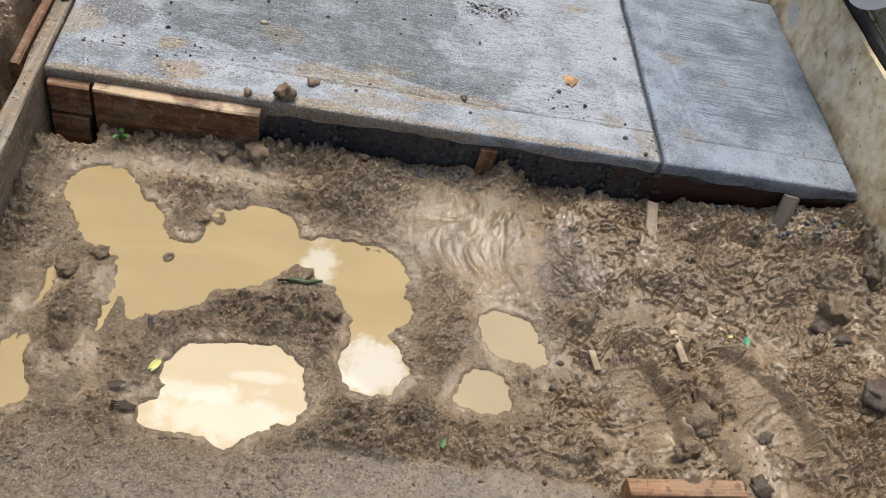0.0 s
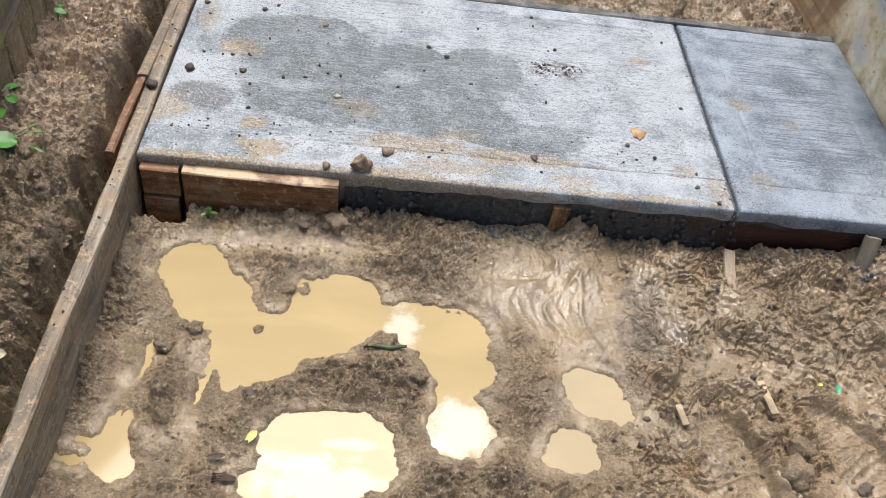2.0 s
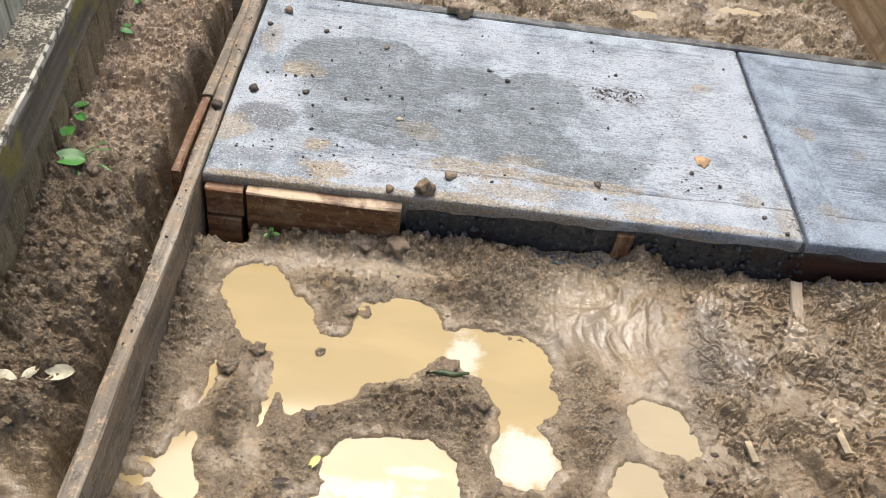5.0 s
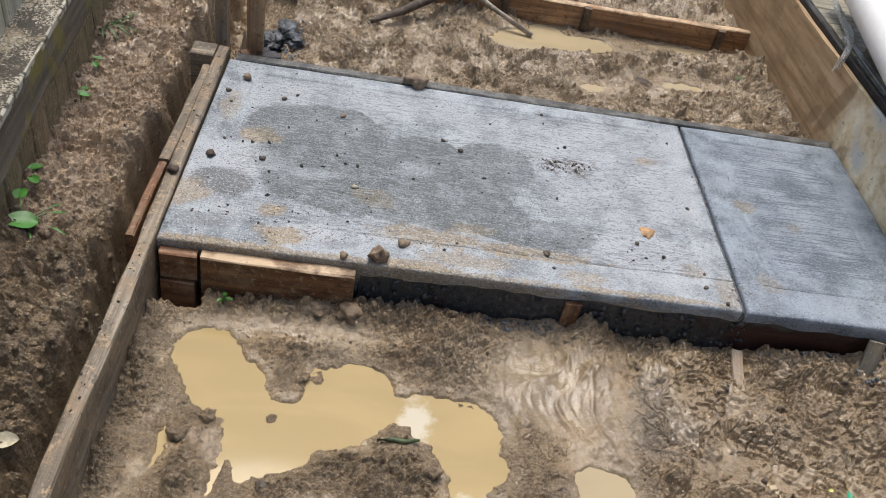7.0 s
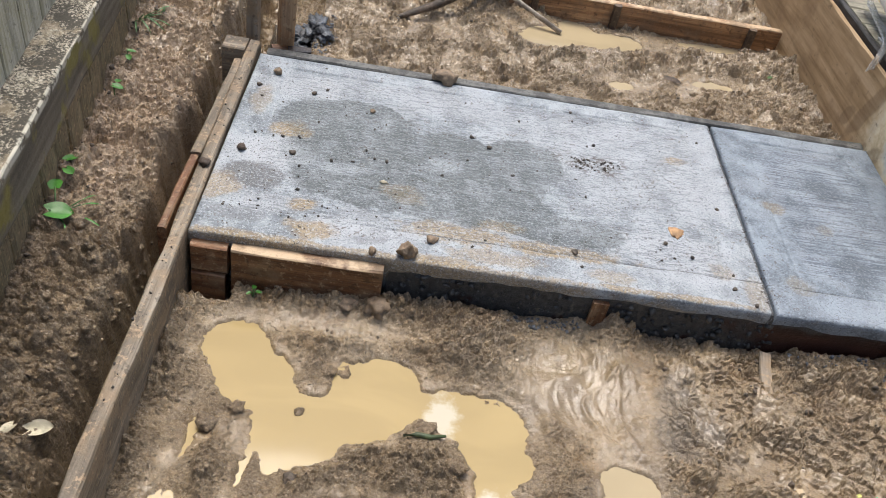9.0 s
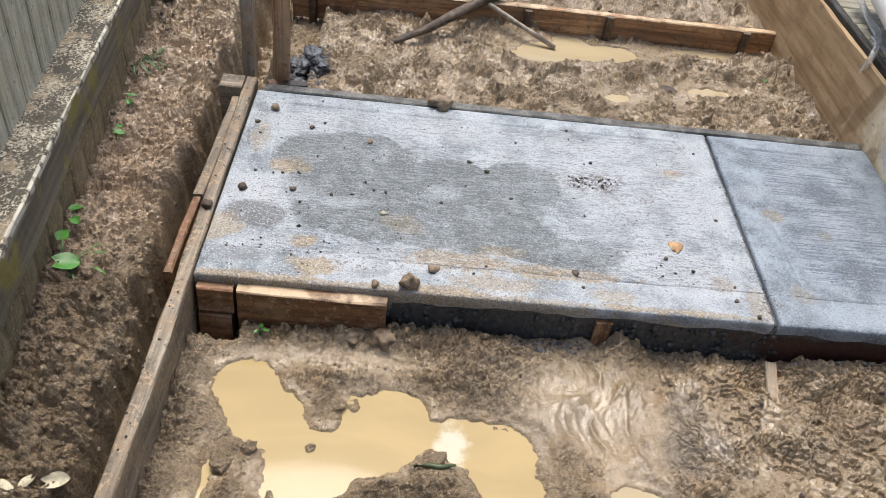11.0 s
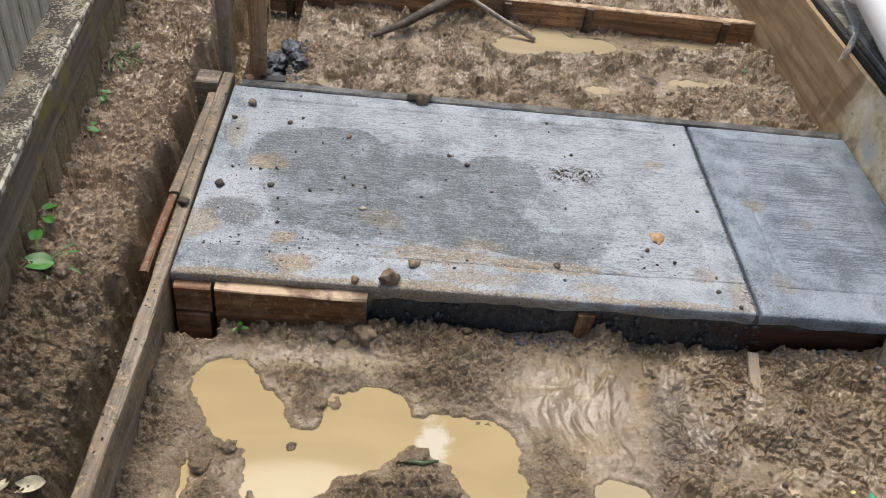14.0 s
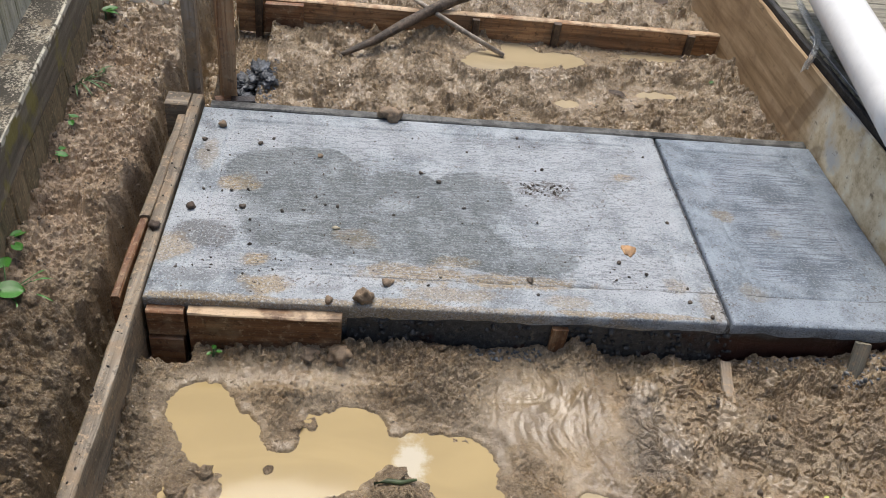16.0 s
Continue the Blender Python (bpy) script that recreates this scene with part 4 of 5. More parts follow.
# ---- tall side board and deck ----
board("side_board", wall_x(-1.6), -1.6, wall_x(3.2), 3.2, -0.08, 0.458, 0.014, SIDE_BOARD, "tall sheet timber side form stained with cement", "form board", seed=14, wear=0.003)
bpy.data.objects["side_board"].matrix_world = along(wall_x(-1.6) + 0.008, -1.6, wall_x(3.2) + 0.008, 3.2, -0.08)
board("deck_rim", wall_x(-1.6) + 0.027, -1.6, wall_x(3.2) + 0.027, 3.2, 0.10, 0.30, 0.020, BLACK_RIM, "black weathered rim board of the deck", "deck rim", seed=15)
DECK = thing("deck", None, None, "grey weathered timber deck with narrow planks", "deck", kind="structure")
for i in range(36):
    y = -1.5 + 0.125 * i
    part("plank", timber(2.2, 0.118, 0.025, seed=20 + i % 5, seg=0.2), WOOD_DECK, DECK, at=pose(wall_x(y) + 0.039, y, 0.376))

# ---- fence ----
FENCE = thing("fence", None, None, "old weathered timber fence with a lichen-covered rail", "fence")
for i in range(34):
    y = -1.6 + 0.145 * i
    part("paling", timber(0.60, 0.141, 0.02, seed=30 + i % 6, seg=0.12, wear=0.004), WOOD_GREY, FENCE, at=pose(fence_x(y) - 0.09, y, 0.1, 0, 0, 5.14) @ pose(0, 0, 0, 0, -90, 0))
rail = part("rail", timber(5.0, 0.11, 0.135, seed=40, wear=0.004, seg=0.04), RAIL, FENCE, "thick mossy bottom rail", at=along(fence_x(-1.6) - 0.043, -1.6, fence_x(3.4) - 0.043, 3.4, 0.227))
for i in range(22):
    y = -1.6 + 0.225 * i
    part("gravel_board", timber(0.20, 0.221, 0.02, seed=45 + i % 6, seg=0.04, wear=0.006), WOOD_OLIVE, FENCE, at=pose(fence_x(y), y, 0.06 + 0.03 * noise.noise(Vector((i * 1.7, 0, 0))), 0, 0, 5.14) @ pose(0, 0, 0, 0, -90, 0))


# ---- small things ----
def lump(radius, seed, flat=0.75, detail=2, jag=0.42):
    """A rounded, broken clod that sits on z 0."""
    bm = bmesh.new()
    bmesh.ops.create_icosphere(bm, subdivisions=detail, radius=1.0)
    for v in bm.verts:
        p = v.co * 1.3 + Vector((seed * 7.1, seed * 3.3, seed * 1.7))
        d = 1 + jag * 1.3 * noise.noise(p) + jag * 1.2 * abs(noise.noise(p * 2.3)) + jag * 0.7 * noise.noise(p * 4.5) + jag * 0.4 * noise.noise(p * 9)
        v.co = Vector((v.co.x * d, v.co.y * d * 0.85, v.co.z * d * flat)) * radius
    low = min(v.co.z for v in bm.verts)
    for v in bm.verts:
        v.co.z = max(v.co.z - low - radius * 0.18, 0.0)
    for f in bm.faces:
        f.smooth = True
    return bm


def ground_z(x, y):
    return float(mud_height(np.array([[x]]), np.array([[y]]))[0, 0])


def rest_z(x, y, turn, ln):
    """The height at which a straight piece lies on the humps under it."""
    return max(ground_z(x + ln * t * math.cos(radians(turn)), y + ln * t * math.sin(radians(turn))) for t in (0, 0.2, 0.4, 0.6, 0.8, 1.0))


for n, (x, y, r, m, flat, label) in enumerate([
        (0.528, 0.014, 0.025, CLOD, 1.0, "tall broken clod of damp mud on the slab edge"), (0.586, 0.085, 0.017, CLOD, 0.6, "small damp mud clod on concrete"),
        (0.443, 0.012, 0.013, CLOD, 0.9, "small damp mud clod on concrete"), (0.076, 0.752, 0.014, CLOD, 0.9, "small damp mud clod on concrete"),
        (0.035, 0.672, 0.010, CLOD_DARK, 0.7, "small dark mud clod on concrete"), (0.20, 0.67, 0.009, CLOD_DARK, 0.7, "small dark mud clod on concrete"),
        (0.381, 0.626, 0.010, CLOD, 0.6, "small damp mud clod on concrete"), (0.682, 0.572, 0.008, CLOD_DARK, 0.7, "small dark mud clod on concrete"),
        (0.734, 0.530, 0.009, CLOD_DARK, 0.7, "small dark mud clod on concrete"), (0.188, 0.363, 0.012, CLOD_DARK, 0.5, "small dark mud clod on concrete"),
        (0.051, 0.350, 0.018, BARK, 0.5, "matted clump of brown roots on concrete"), (0.445, 0.293, 0.012, DEAD_LEAF, 0.4, "pale crumb of mortar on concrete"),
        (1.258, 0.265, 0.027, CLOD_ORANGE, 0.18, "flat orange clay pat on concrete"), (1.218, 0.213, 0.009, CLOD_DARK, 0.6, "small dark mud clod on concrete"),
        (0.96, 0.125, 0.012, CLOD_DARK, 0.4, "small dark mud clod on concrete"), (1.40, 0.40, 0.007, CLOD_DARK, 0.6, "small dark mud clod on concrete"),
        (1.38, 0.07, 0.008, CLOD_DARK, 0.6, "small dark mud clod on concrete"), (1.425, 0.018, 0.008, CLOD_DARK, 0.6, "small dark mud clod on concrete")]):
    thing("mud_clod", lump(r * 0.78, n + 1, flat, 3 if r > 0.02 else 2), m, label, "clod", group="clods on the slab", at=pose(x, y, TOP - 0.001, 0, 0, n * 47))
thing("mud_clod", lump(0.034, 31, 0.55, 3), CLOD, "flattened mud clod on the back form board", "clod", at=pose(0.585, 0.868, TOP))
thing("bark_chip", lump(0.014, 33, 0.5, 2), BARK, "chip of brown bark on the form", "bark chip", at=pose(-0.022, 0.25, TOP + 0.006, 0, 0, 120))

for n, (x, y, r, m, flat, label) in enumerate([
        (0.476, -0.055, 0.026, CLOD, 0.85, "rounded mud-coated stone below the slab"), (0.40, -0.042, 0.026, CLOD, 0.4, "flat slab of mud below the timber block"),
        (0.30, -0.040, 0.022, CLOD, 0.35, "flat slab of mud below the timber block"),
        (0.685, -0.475, 0.024, MUD, 0.8, "dark wet stone beside the puddle"), (0.345, -0.545, 0.014, CLOD_DARK, 0.7, "small dark stone in the mud"),
        (1.885, -0.335, 0.034, MUD, 0.7, "rough lump of orange clay in mud"), (1.90, -0.40, 0.026, CLOD_DARK, 0.6, "dark wet stone half sunk in mud"), (1.83, -0.39, 0.02, CLOD_DARK, 0.6, "dark wet stone half sunk in mud"),
        (1.86, -0.53, 0.034, MUD, 0.6, "rough lump of damp brown mud"), (1.93, -0.56, 0.04, CLOD_DARK, 0.4, "flat dark stone sunk in mud"), (1.645, -0.665, 0.018, CLOD_DARK, 0.6, "dark wet stone half sunk in mud"),
        (1.50, -0.60, 0.028, MUD, 0.8, "rough lump of ochre clay"), (1.47, -0.66, 0.035, MUD, 0.8, "rough lump of damp brown mud"), (1.52, -0.73, 0.034, MUD, 0.7, "rough lump of damp brown mud"),
        (1.60, -0.78, 0.022, CLOD_DARK, 0.8, "dark wet stone half sunk in mud"), (1.43, -0.73, 0.025, MUD, 0.8, "rough lump of ochre clay"), (2.0, -0.24, 0.022, CLOD_DARK, 0.7, "blue-grey stone beside the side board"),
        (0.145, -0.43, 0.022, MUD, 0.8, "rounded wet clod beside the runnel"), (0.20, -0.385, 0.016, MUD, 0.8, "small wet clod at the water's edge"),
        (0.415, -0.235, 0.028, MUD, 0.5, "islet of mud in the puddle"), (0.38, -0.245, 0.02, MUD, 0.5, "islet of mud in the puddle"),
        (0.335, -0.365, 0.010, MUD, 0.8, "pebble standing out of the puddle"), (0.76, -0.27, 0.009, MUD, 0.6, "pebble standing out of the puddle"),
        (0.785, -0.273, 0.008, MUD, 0.6, "pebble standing out of the puddle"), (0.62, -0.375, 0.024, MUD, 0.6, "wet clod at the water's edge")]):
    thing("mud_lump", lump(r, n + 41, flat, 3), m, label, "lump", group="lumps in the pit", at=pose(x, y, max(ground_z(x, y), -0.004) - 0.7 * r, 0, 0, n * 61))


def scatter(name, spots, material, label, category, seed):
    """Many crumbs that nobody could count, in one mesh. spots: (number, x0, x1, y0, y1, least, most, base) with base None for the ground."""
    rng = np.random.RandomState(seed)
    ico = bmesh.new()
    bmesh.ops.create_icosphere(ico, subdivisions=1, radius=1.0)
    ico.verts.ensure_lookup_table()
    base = np.array([v.co[:] for v in ico.verts])
    tris = np.array([[v.index for v in f.verts] for f in ico.faces])
    ico.free()
    allv, allf, off = [], [], 0
    for number, x0, x1, y0, y1, least, most, on in spots:
        px, py = rng.uniform(x0, x1, number), rng.uniform(y0, y1, number)
        pz = mud_height(px[None], py[None])[0] if on is None else np.full(number, on)
        wet = pool_distance(px[None], py[None], NEAR_POOLS + PALE_POOLS + FAR_POOLS)[0] < 0.004
        wet |= ((px - 1.02) / 0.24) ** 2 + ((py + 0.26) / 0.2) ** 2 < 1
        size = least + (most - least) * rng.rand(number) ** 3
        for a in range(number):
            if wet[a] and on is None:
                continue
            shape = base * (1 + rng.uniform(-0.5, 0.5, (len(base), 1))) * rng.uniform(0.6, 1.25, (1, 3))
            allv.append(shape * size[a] + (px[a], py[a], pz[a] + size[a] * (-0.1 if on is None else 0.35)))
            allf.append(tris + off)
            off += len(base)
    me = bpy.data.meshes.new(name)
    me.from_pydata(np.concatenate(allv).tolist(), [], np.concatenate(allf).tolist())
    me.polygons.foreach_set("use_smooth", np.ones(len(me.polygons), dtype=bool))
    me.materials.append(material)
    return tagged(new(name, me), label, category, kind="stuff")


scatter("crumbs", [(260, 0.02, 1.42, 0.03, 0.83, 0.0012, 0.0055, TOP), (90, 0.05, 0.5, 0.1, 0.45, 0.0012, 0.006, TOP), (150, 0.97, 1.13, 0.50, 0.555, 0.001, 0.0045, TOP), (90, 0.0, 0.3, 0.0, 0.12, 0.001, 0.004, TOP),
                   (60, 1.5, 2.0, 0.03, 0.83, 0.001, 0.003, TOP), (170, 1.452, 1.468, 0.02, 0.85, 0.001, 0.004, TOP - 0.001), (60, 1.478, 1.49, 0.02, 0.85, 0.001, 0.003, TOP - 0.001), (110, 0.02, 0.06, 0.02, 0.85, 0.0008, 0.0025, TOP), (80, -0.04, -0.01, -0.6, 0.85, 0.001, 0.004, TOP + 0.006)], CRUMB, "dark crumbs of soil on the concrete", "crumbs", 3)
scatter("mud_crumbs", [(3600, 0.02, 0.95, -0.93, -0.12, 0.0015, 0.0055, None), (1100, 1.05, 2.0, -0.9, -0.02, 0.0015, 0.007, None), (200, 0.1, 1.9, -0.07, -0.015, 0.003, 0.012, None),
                       (900, 0.05, 1.95, 0.91, 1.75, 0.002, 0.012, None), (250, 0.05, 1.95, 1.8, 2.5, 0.004, 0.016, None)], MUD, "loose crumbs and small clods of damp mud", "mud crumbs", 5)
scatter("bank_clods", [(600, -0.40, -0.11, -0.70, 0.12, 0.002, 0.012, None), (200, -0.46, -0.2, 0.12, 2.2, 0.002, 0.008, None), (900, -0.22, -0.06, -0.7, 1.6, 0.002, 0.009, None)], MUD, "broken clods of soil along the trench", "soil clods", 6)
scatter("dark_grit", [(300, 0.02, 0.95, -0.93, -0.12, 0.001, 0.004, None), (300, 0.95, 2.0, -0.9, -0.02, 0.002, 0.009, None), (200, 0.05, 1.95, 0.91, 1.75, 0.002, 0.008, None), (300, -0.44, -0.1, -0.7, 1.6, 0.002, 0.007, None), (250, -0.46, -0.38, -0.6, 2.0, 0.003, 0.014, None)], CLOD_DARK, "dark wet grit in the mud", "grit", 7)
scatter("board_slop", [(55, 0.5, 1.5, 0.000, 0.008, 0.003, 0.011, z) for z in (0.03, 0.05, 0.07, 0.09, 0.105)],
        make_plain("dark_cement_slop", (0.055, 0.055, 0.052), 0.45, 90, 0.7, 0.5), "dark rough cement slop on the form board", "cement slop", 9)
scatter("cement_slop", [(500, 0.02, 0.18, 1.05, 1.45, 0.002, 0.011, None), (160, 1.78, 2.0, -0.12, -0.015, 0.002, 0.008, None), (60, 0.8, 1.0, -0.04, -0.01, 0.003, 0.008, None), (40, 1.55, 1.8, -0.05, -0.01, 0.003, 0.010, None)], SLURRY, "blue-grey lumps of spilt cement", "cement slop", 8)


for x, y, r, turn in ((0.075, 1.12, 0.034, 10), (0.10, 1.20, 0.04, 70), (0.05, 1.23, 0.03, 20), (0.12, 1.30, 0.036, 130), (0.06, 1.33, 0.032, 200), (0.10, 1.39, 0.034, 250), (0.15, 1.24, 0.026, 310)):
    thing("cement_lump", lump(r, 90 + turn, 0.55, 4, 0.95), SLURRY, "crumbling lump of blue-grey spilt cement by the stake", "cement lump", group="spilt cement", at=pose(x, y, ground_z(x, y) - 0.3 * r, 0, 0, turn))


# ---- plants ----
def leaf_bm(length, width, curl=0.25, lobed=True):
    bm = bmesh.new()
    rows = []
    for i in range(9):
        t = i / 8
        w = width / 2 * (math.sin(math.pi * min(1, t * 0.86 + 0.14)) ** 0.7 if lobed else math.sin(math.pi * (0.04 + 0.96 * t)) ** 0.9)
        z = -curl * length * (t - 0.3) ** 2
        back = -0.12 * length * (1 - t) ** 4 if lobed else 0
        rows.append([bm.verts.new((length * t + back * abs(s) * 2, w * s, z - 0.12 * width * (1 - abs(s)) + 0.02 * length * noise.noise(Vector((t * 4, s * 3, length * 90))))) for s in (-1, -0.5, 0, 0.5, 1)])
    for a, b in zip(rows, rows[1:]):
        for j in range(4):
            bm.faces.new((a[j], b[j], b[j + 1], a[j + 1])).smooth = True
    return bm


def stalk_bm(points, radius, sides=8):
    """A thin round stem along the points."""
    bm = bmesh.new()
    rings = []
    for i, p in enumerate(points):
        p = Vector(p)
        d = (Vector(points[min(i + 1, len(points) - 1)]) - Vector(points[max(i - 1, 0)])).normalized()
        a = d.orthogonal().normalized()
        b = d.cross(a)
        r = radius if isinstance(radius, float) else radius[i]
        rings.append([bm.verts.new(p + (a * math.cos(k * 2 * math.pi / sides) + b * math.sin(k * 2 * math.pi / sides)) * r) for k in range(sides)])
    for a, b in zip(rings, rings[1:]):
        ref = min(range(sides), key=lambda q: (b[q].co - a[0].co).length)
        for j in range(sides):
            bm.faces.new((a[j], a[(j + 1) % sides], b[(ref + j + 1) % sides], b[(ref + j) % sides])).smooth = True
    bm.faces.new(rings[0])
    bm.faces.new(rings[-1])
    bmesh.ops.recalc_face_normals(bm, faces=bm.faces)
    return bm


def plant(x, y, z, leaves, label, material=None):
    """leaves: (dx, dy, dz, length, width, turn, lobed)."""
    root = thing("weed", None, None, label, "plant", group="weeds along the fence", at=pose(x, y, z))
    for dx, dy, dz, ln, wd, turn, lobed in leaves:
        part("stem", stalk_bm([(0, 0, -0.01), (dx * 0.4, dy * 0.4, dz * 0.7), (dx, dy, dz)], 0.0016), GRASS, root)
        part("leaf", leaf_bm(ln, wd, 0.25 if lobed else 0.5, lobed), material or GREEN, root, at=pose(dx, dy, dz, random.uniform(-12, 12), random.uniform(-8, 14), turn))
    return root


plant(-0.325, 0.03, 0.105, [(-0.005, -0.02, 0.045, 0.055, 0.055, 20, True), (-0.02, 0.06, 0.05, 0.035, 0.035, 110, True), (0.05, 0.03, 0.03, 0.05, 0.006, 30, False), (0.06, 0.0, 0.02, 0.06, 0.005, -20, False), (0.03, -0.03, 0.02, 0.05, 0.005, -60, False), (0.045, 0.045, 0.03, 0.05, 0.004, 60, False)], "bright green creeping weed with a round leaf")
plant(-0.365, 0.215, 0.105, [(0.0, 0.0, 0.04, 0.035, 0.03, 60, True), (0.01, -0.03, 0.035, 0.03, 0.026, -40, True)], "small green weed at the foot of the fence")
plant(-0.375, 0.60, 0.105, [(0.0, 0.0, 0.025, 0.03, 0.022, 10, True), (0.0, 0.03, 0.02, 0.022, 0.018, 80, True)], "small green weed at the foot of the fence")
plant(-0.40, 0.80, 0.105, [(0.0, 0.01, 0.02, 0.026, 0.02, 10, True), (0.01, -0.02, 0.02, 0.022, 0.018, -60, True)], "small green weed at the foot of the fence")
plant(-0.43, 1.02, 0.10, [(0.01 * i, 0.012 * (i - 3), 0.03 + 0.006 * (i % 3), 0.065 + 0.010 * (i % 4), 0.007, -70 + 26 * i, False) for i in range(8)], "tuft of long grass blades", GRASS)
plant(-0.47, 1.50, 0.10, [(0.0, 0.01 * i, 0.04, 0.05, 0.03, 40 * i, True) for i in range(3)], "dark green weed beside the fence")
plant(-0.245, -0.66, 0.10, [(-0.02, 0.02 * i, 0.02, 0.03, 0.005, 60 * i, False) for i in range(5)], "few thin green blades in the soil")
sprout = plant(0.168, -0.062, ground_z(0.168, -0.062), [(0.010, 0.0, 0.022, 0.014, 0.012, 0, True), (0.004, 0.006, 0.026, 0.014, 0.012, 110, True), (-0.004, -0.005, 0.023, 0.012, 0.010, 230, True)], "tiny green seedling in the mud")
sprout["group"] = "seedlings in the pit"
for x, y, ln, wd, turn, m, label in ((0.36, -0.65, 0.026, 0.016, 60, LEAF_YELLOW, "yellow-green fallen leaf on mud"), (-0.155, -0.565, 0.045, 0.035, 20, DEAD_LEAF, "pale withered leaf on the trench bank"),
                                     (-0.21, -0.60, 0.04, 0.03, 160, DEAD_LEAF, "pale withered leaf on the trench bank"), (-0.185, -0.56, 0.03, 0.022, 240, DEAD_LEAF, "pale withered leaf on the trench bank"),
                                     (1.84, 2.19, 0.09, 0.05, 20, BARK, "dark wet leaf on far mud"), (1.46, 1.38, 0.06, 0.03, -20, BARK, "dark wet leaf on mud"), (0.295, -0.70, 0.03, 0.012, 15, BARK, "dark wet leaf at the puddle"),
                                     (1.62, -0.465, 0.022, 0.014, 70, GREEN_PLASTIC, "scrap of green plastic in mud"), (1.60, -0.43, 0.012, 0.008, 20, LEAF_YELLOW, "scrap of yellow leaf in mud"), (0.92, -0.77, 0.02, 0.012, 70, GRASS, "scrap of green leaf in mud"),
                                     (0.47, -0.22, 0.02, 0.008, 70, GRASS, "scrap of green leaf on mud"), (1.87, 1.44, 0.03, 0.014, 40, GRASS, "scrap of green leaf by a puddle")):
    thing("fallen_leaf", leaf_bm(ln, wd, 0.4), m, label, "leaf", at=pose(x, y, ground_z(x, y) + 0.012, 6, -5, turn))
thing("twig", stalk_bm([(0, 0, 0), (0.03, 0.004, 0.003), (0.06, 0.002, 0.0), (0.095, 0.008, 0.002)], [0.004, 0.0065, 0.006, 0.003]), make_plain("mossy_twig", (0.06, 0.085, 0.035), 0.5), "dark green mossy twig at the water's edge", "twig", at=pose(0.57, -0.405, 0.018, 0, 0, 2))
for n in range(4):
    thing("twig", stalk_bm([(0, 0, 0), (0.02, 0.003, 0.002), (0.045, 0.0, -0.002)], 0.0025), BARK, "dark wet twig beside the oval puddle", "twig", group="dark twigs", at=pose(0.305, -0.728 - 0.006 * n, ground_z(0.32, -0.735) + 0.004, 0, 0, -6 + 5 * n))

# ---- scraps of timber and sticks ----
def scrap(name, x, y, z, ln, wd, th, turn, material, label, seed, tilt=0, roll=0):
    return thing(name, timber(ln, wd, th, seed=seed, wear=0.002, round_=0.002, seg=0.02), material, label, "wood scrap", at=pose(x, y, z, roll, tilt, turn))


scrap("wood_strip", 1.462, -0.155, rest_z(1.462, -0.155, 80, 0.12) - 0.008, 0.13, 0.03, 0.008, 80, WOOD_STRIP, "muddy grey wood strip lying in the mud", 61, -4)
scrap("wood_sliver", 1.46, -0.53, rest_z(1.46, -0.53, 98, 0.08) - 0.010, 0.085, 0.017, 0.010, 98, SLIVER, "pale split sliver of wood in a furrow", 62)
scrap("wood_sliver", 1.268, -0.555, rest_z(1.268, -0.555, 100, 0.05) - 0.010, 0.05, 0.016, 0.010, 100, SLIVER, "muddy pale sliver of wood in the mud", 63)
scrap("wood_offcut", 1.28, -0.832, rest_z(1.28, -0.832, 4, 0.24) - 0.025, 0.245, 0.035, 0.035, 4, WOOD_ORANGE, "orange-brown timber offcut half sunk in mud", 64)
scrap("wood_offcut", 0.075, 0.925, 0.10, 0.075, 0.035, 0.055, 8, WOOD_DARK, "dark wet timber offcut by the stake", 65)
scrap("wood_offcut", 0.025, 0.925, 0.10, 0.045, 0.035, 0.05, 20, WOOD_BROWN, "brown timber offcut by the stake", 66)
scrap("nailed_batten", 1.03, -0.010, 0.0, 0.118, 0.042, 0.014, -90, WOOD_SPLIT, "rusty brown batten against the form board", 67, -90)
scrap("leaning_peg", 1.83, -0.055, 0.02, 0.115, 0.038, 0.018, 78, SPLINTER, "splintered grey peg leaning on the form board", 68, -66, 0)
for n, (x, h, w) in enumerate(((0.045, 0.12, 0.03), (0.93, 0.10, 0.035), (1.27, 0.11, 0.03), (1.85, 0.105, 0.035))):
    thing("peg", timber(h + 0.06, w, 0.03, seed=70 + n), WOOD_PEG, "short dark timber peg holding a form board", "peg", group="pegs along the cross board", at=pose(x, 1.752, -0.05, 0, -90, 180))
scrap("timber_offcut", 0.09, 1.735, 0.0, 0.15, 0.03, 0.115, 0, WOOD_BROWN, "brown offcut packed against the cross board", 75)
thing("branch", stalk_bm([(0.37, 1.46, 0.035), (0.45, 1.53, 0.045), (0.54, 1.59, 0.065), (0.64, 1.665, 0.10), (0.76, 1.745, 0.138), (0.85, 1.815, 0.155), (0.94, 1.87, 0.165)], [0.010, 0.013, 0.017, 0.021, 0.022, 0.024, 0.021]), BRANCH, "thick wet branch lying over the cross board", "branch")
thing("rod", stalk_bm([(0.665, 1.835, 0.150), (0.70, 1.80, 0.143), (0.76, 1.745, 0.130), (0.91, 1.68, 0.075), (1.06, 1.625, 0.02)], 0.0105), ROD, "thin pale muddy rod crossing the branch", "rod")
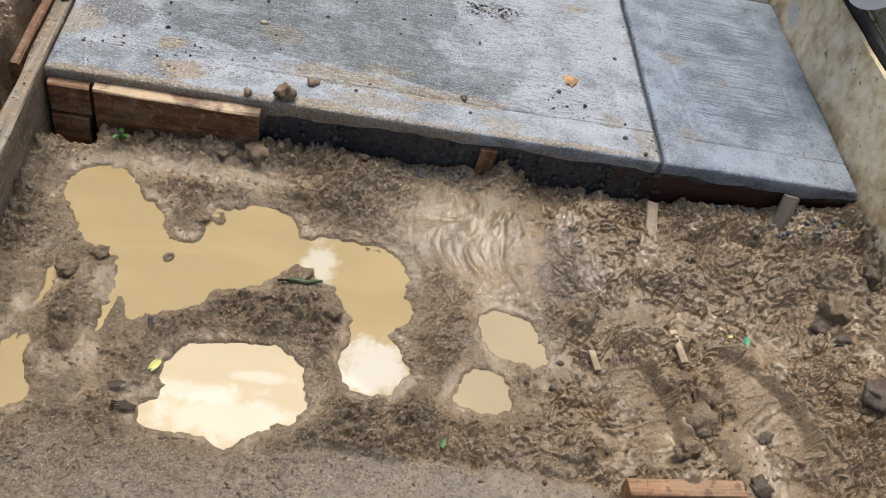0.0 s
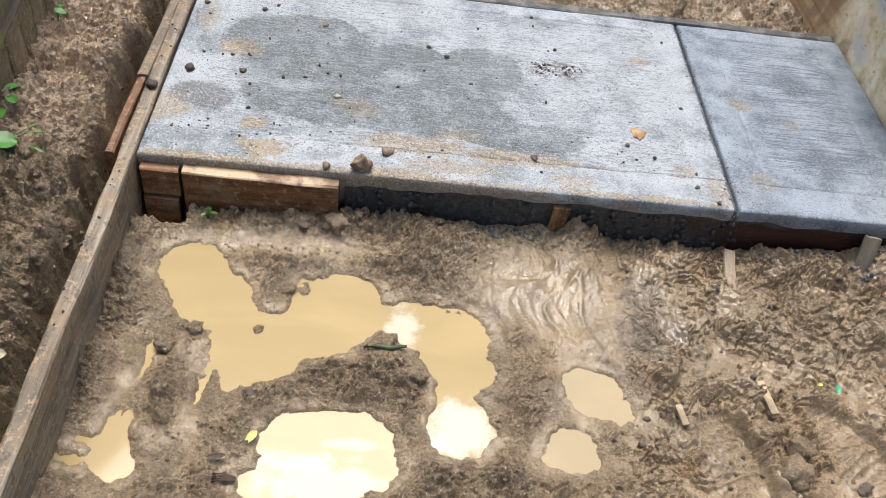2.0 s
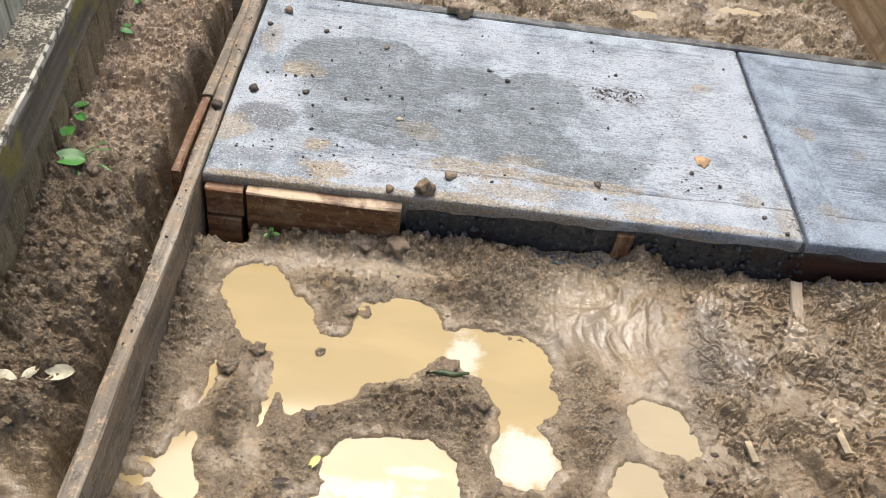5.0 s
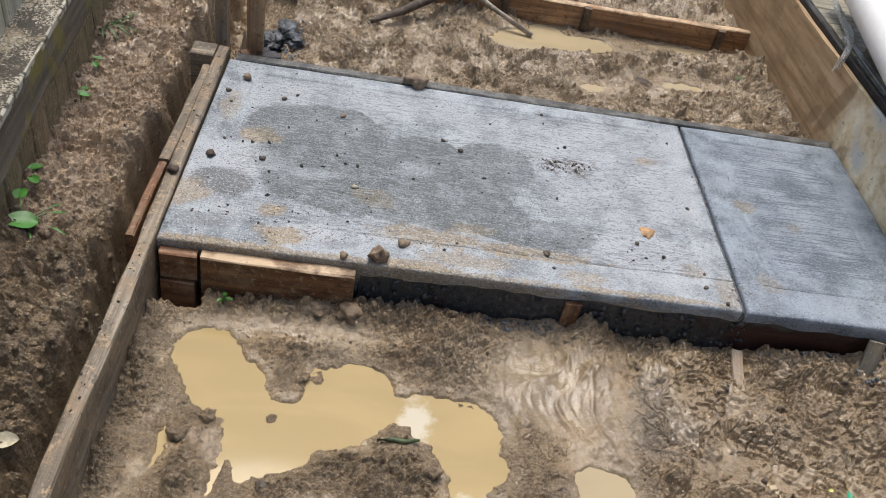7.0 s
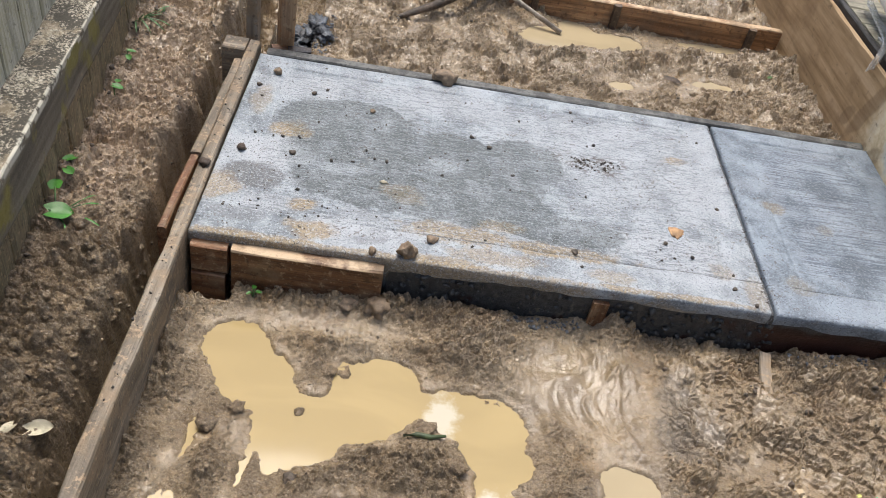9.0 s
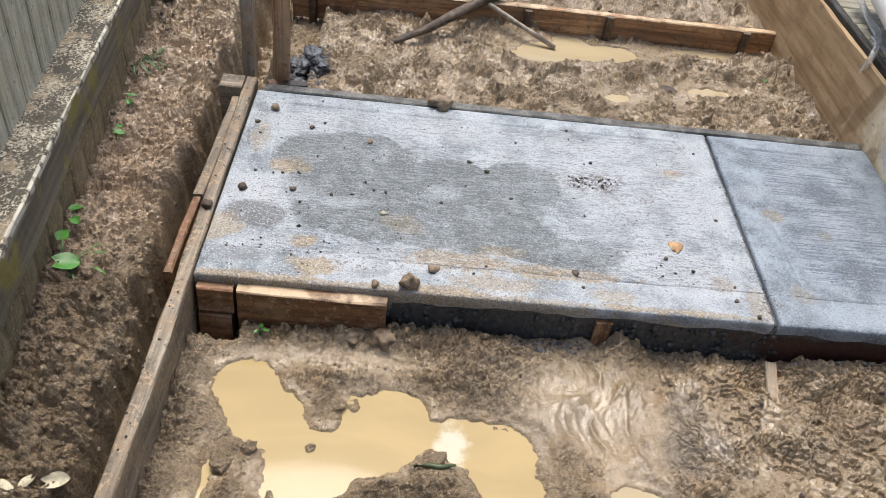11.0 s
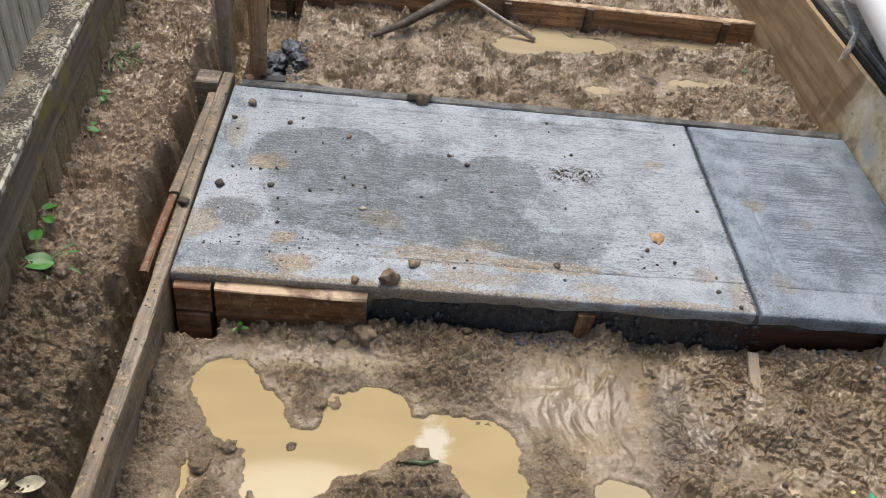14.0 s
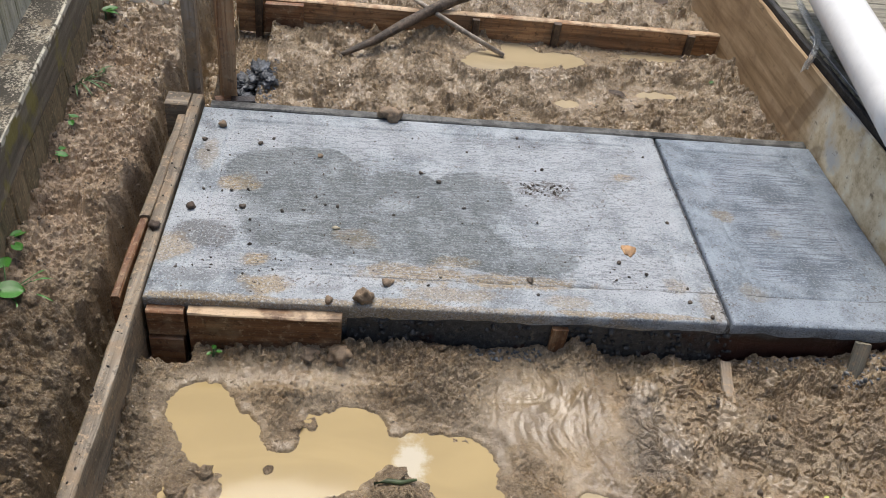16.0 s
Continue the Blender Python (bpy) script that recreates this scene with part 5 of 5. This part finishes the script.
thing("foam_scrap", timber(0.15, 0.10, 0.045, seed=80, round_=0.008, wear=0.006, seg=0.02), FOAM, "broken scrap of white foam board on soil", "foam scrap", at=pose(-0.44, 1.70, 0.10, -12, 6, -8))

# ---- things on the deck ----
PIPE = thing("plastic_pipe", None, None, "wide white plastic pipe with a yellow end on the deck", "pipe")
part("tube", stalk_bm([(2.145 - 0.016 * i, 1.40 - 0.1 * i, 0.525) for i in range(11)], 0.076, 24), WHITE_PVC, PIPE)
part("end_band", stalk_bm([(2.152, 1.44, 0.525), (2.144, 1.39, 0.525)], 0.081, 24), YELLOW_TAPE, PIPE, "yellow end band")
FILM = Nodes("clear_plastic_film").done((0.85, 0.88, 0.89), 0.12, IOR=1.3, Transmission_Weight=0.75)


def ribbon(points, widths):
    bm = bmesh.new()
    rows = []
    for i, (p, w) in enumerate(zip(points, widths)):
        rows.append([bm.verts.new(Vector(p) + Vector((w * u * 0.8, w * u * 0.5, 0.016 * noise.noise(Vector((i * 1.3, u * 2.6, 4)))))) for u in (-1, -0.5, 0, 0.5, 1)])
    for a, b in zip(rows, rows[1:]):
        for j in range(4):
            bm.faces.new((a[j], a[j + 1], b[j + 1], b[j])).smooth = True
    bmesh.ops.solidify(bm, geom=bm.faces[:], thickness=0.0012)
    return bm


thing("plastic_strip", ribbon([(2.06, 1.44, 0.50), (2.07, 1.38, 0.45), (2.085, 1.30, 0.418), (2.085, 1.22, 0.414), (2.05, 1.13, 0.414), (2.01, 1.06, 0.411), (1.998, 1.045, 0.385), (1.994, 1.04, 0.36)], [0.016, 0.018, 0.022, 0.020, 0.022, 0.026, 0.030, 0.028]), FILM, "crumpled strip of clear plastic hanging over the rim", "plastic strip")
thing("timber_box", timber(0.75, 0.10, 0.048, seed=85), WOOD_DECK, "weathered timber bearer under the pipe", "timber", at=pose(2.125, 0.36, 0.401, 0, 0, 88))
thing("metal_strip", timber(0.40, 0.022, 0.008, seed=86, round_=0.001, wear=0.0008), GREY_METAL, "grey metal strip along the foot of the bearer", "metal strip", at=pose(2.066, 0.80, 0.4015, 0, 0, 90))
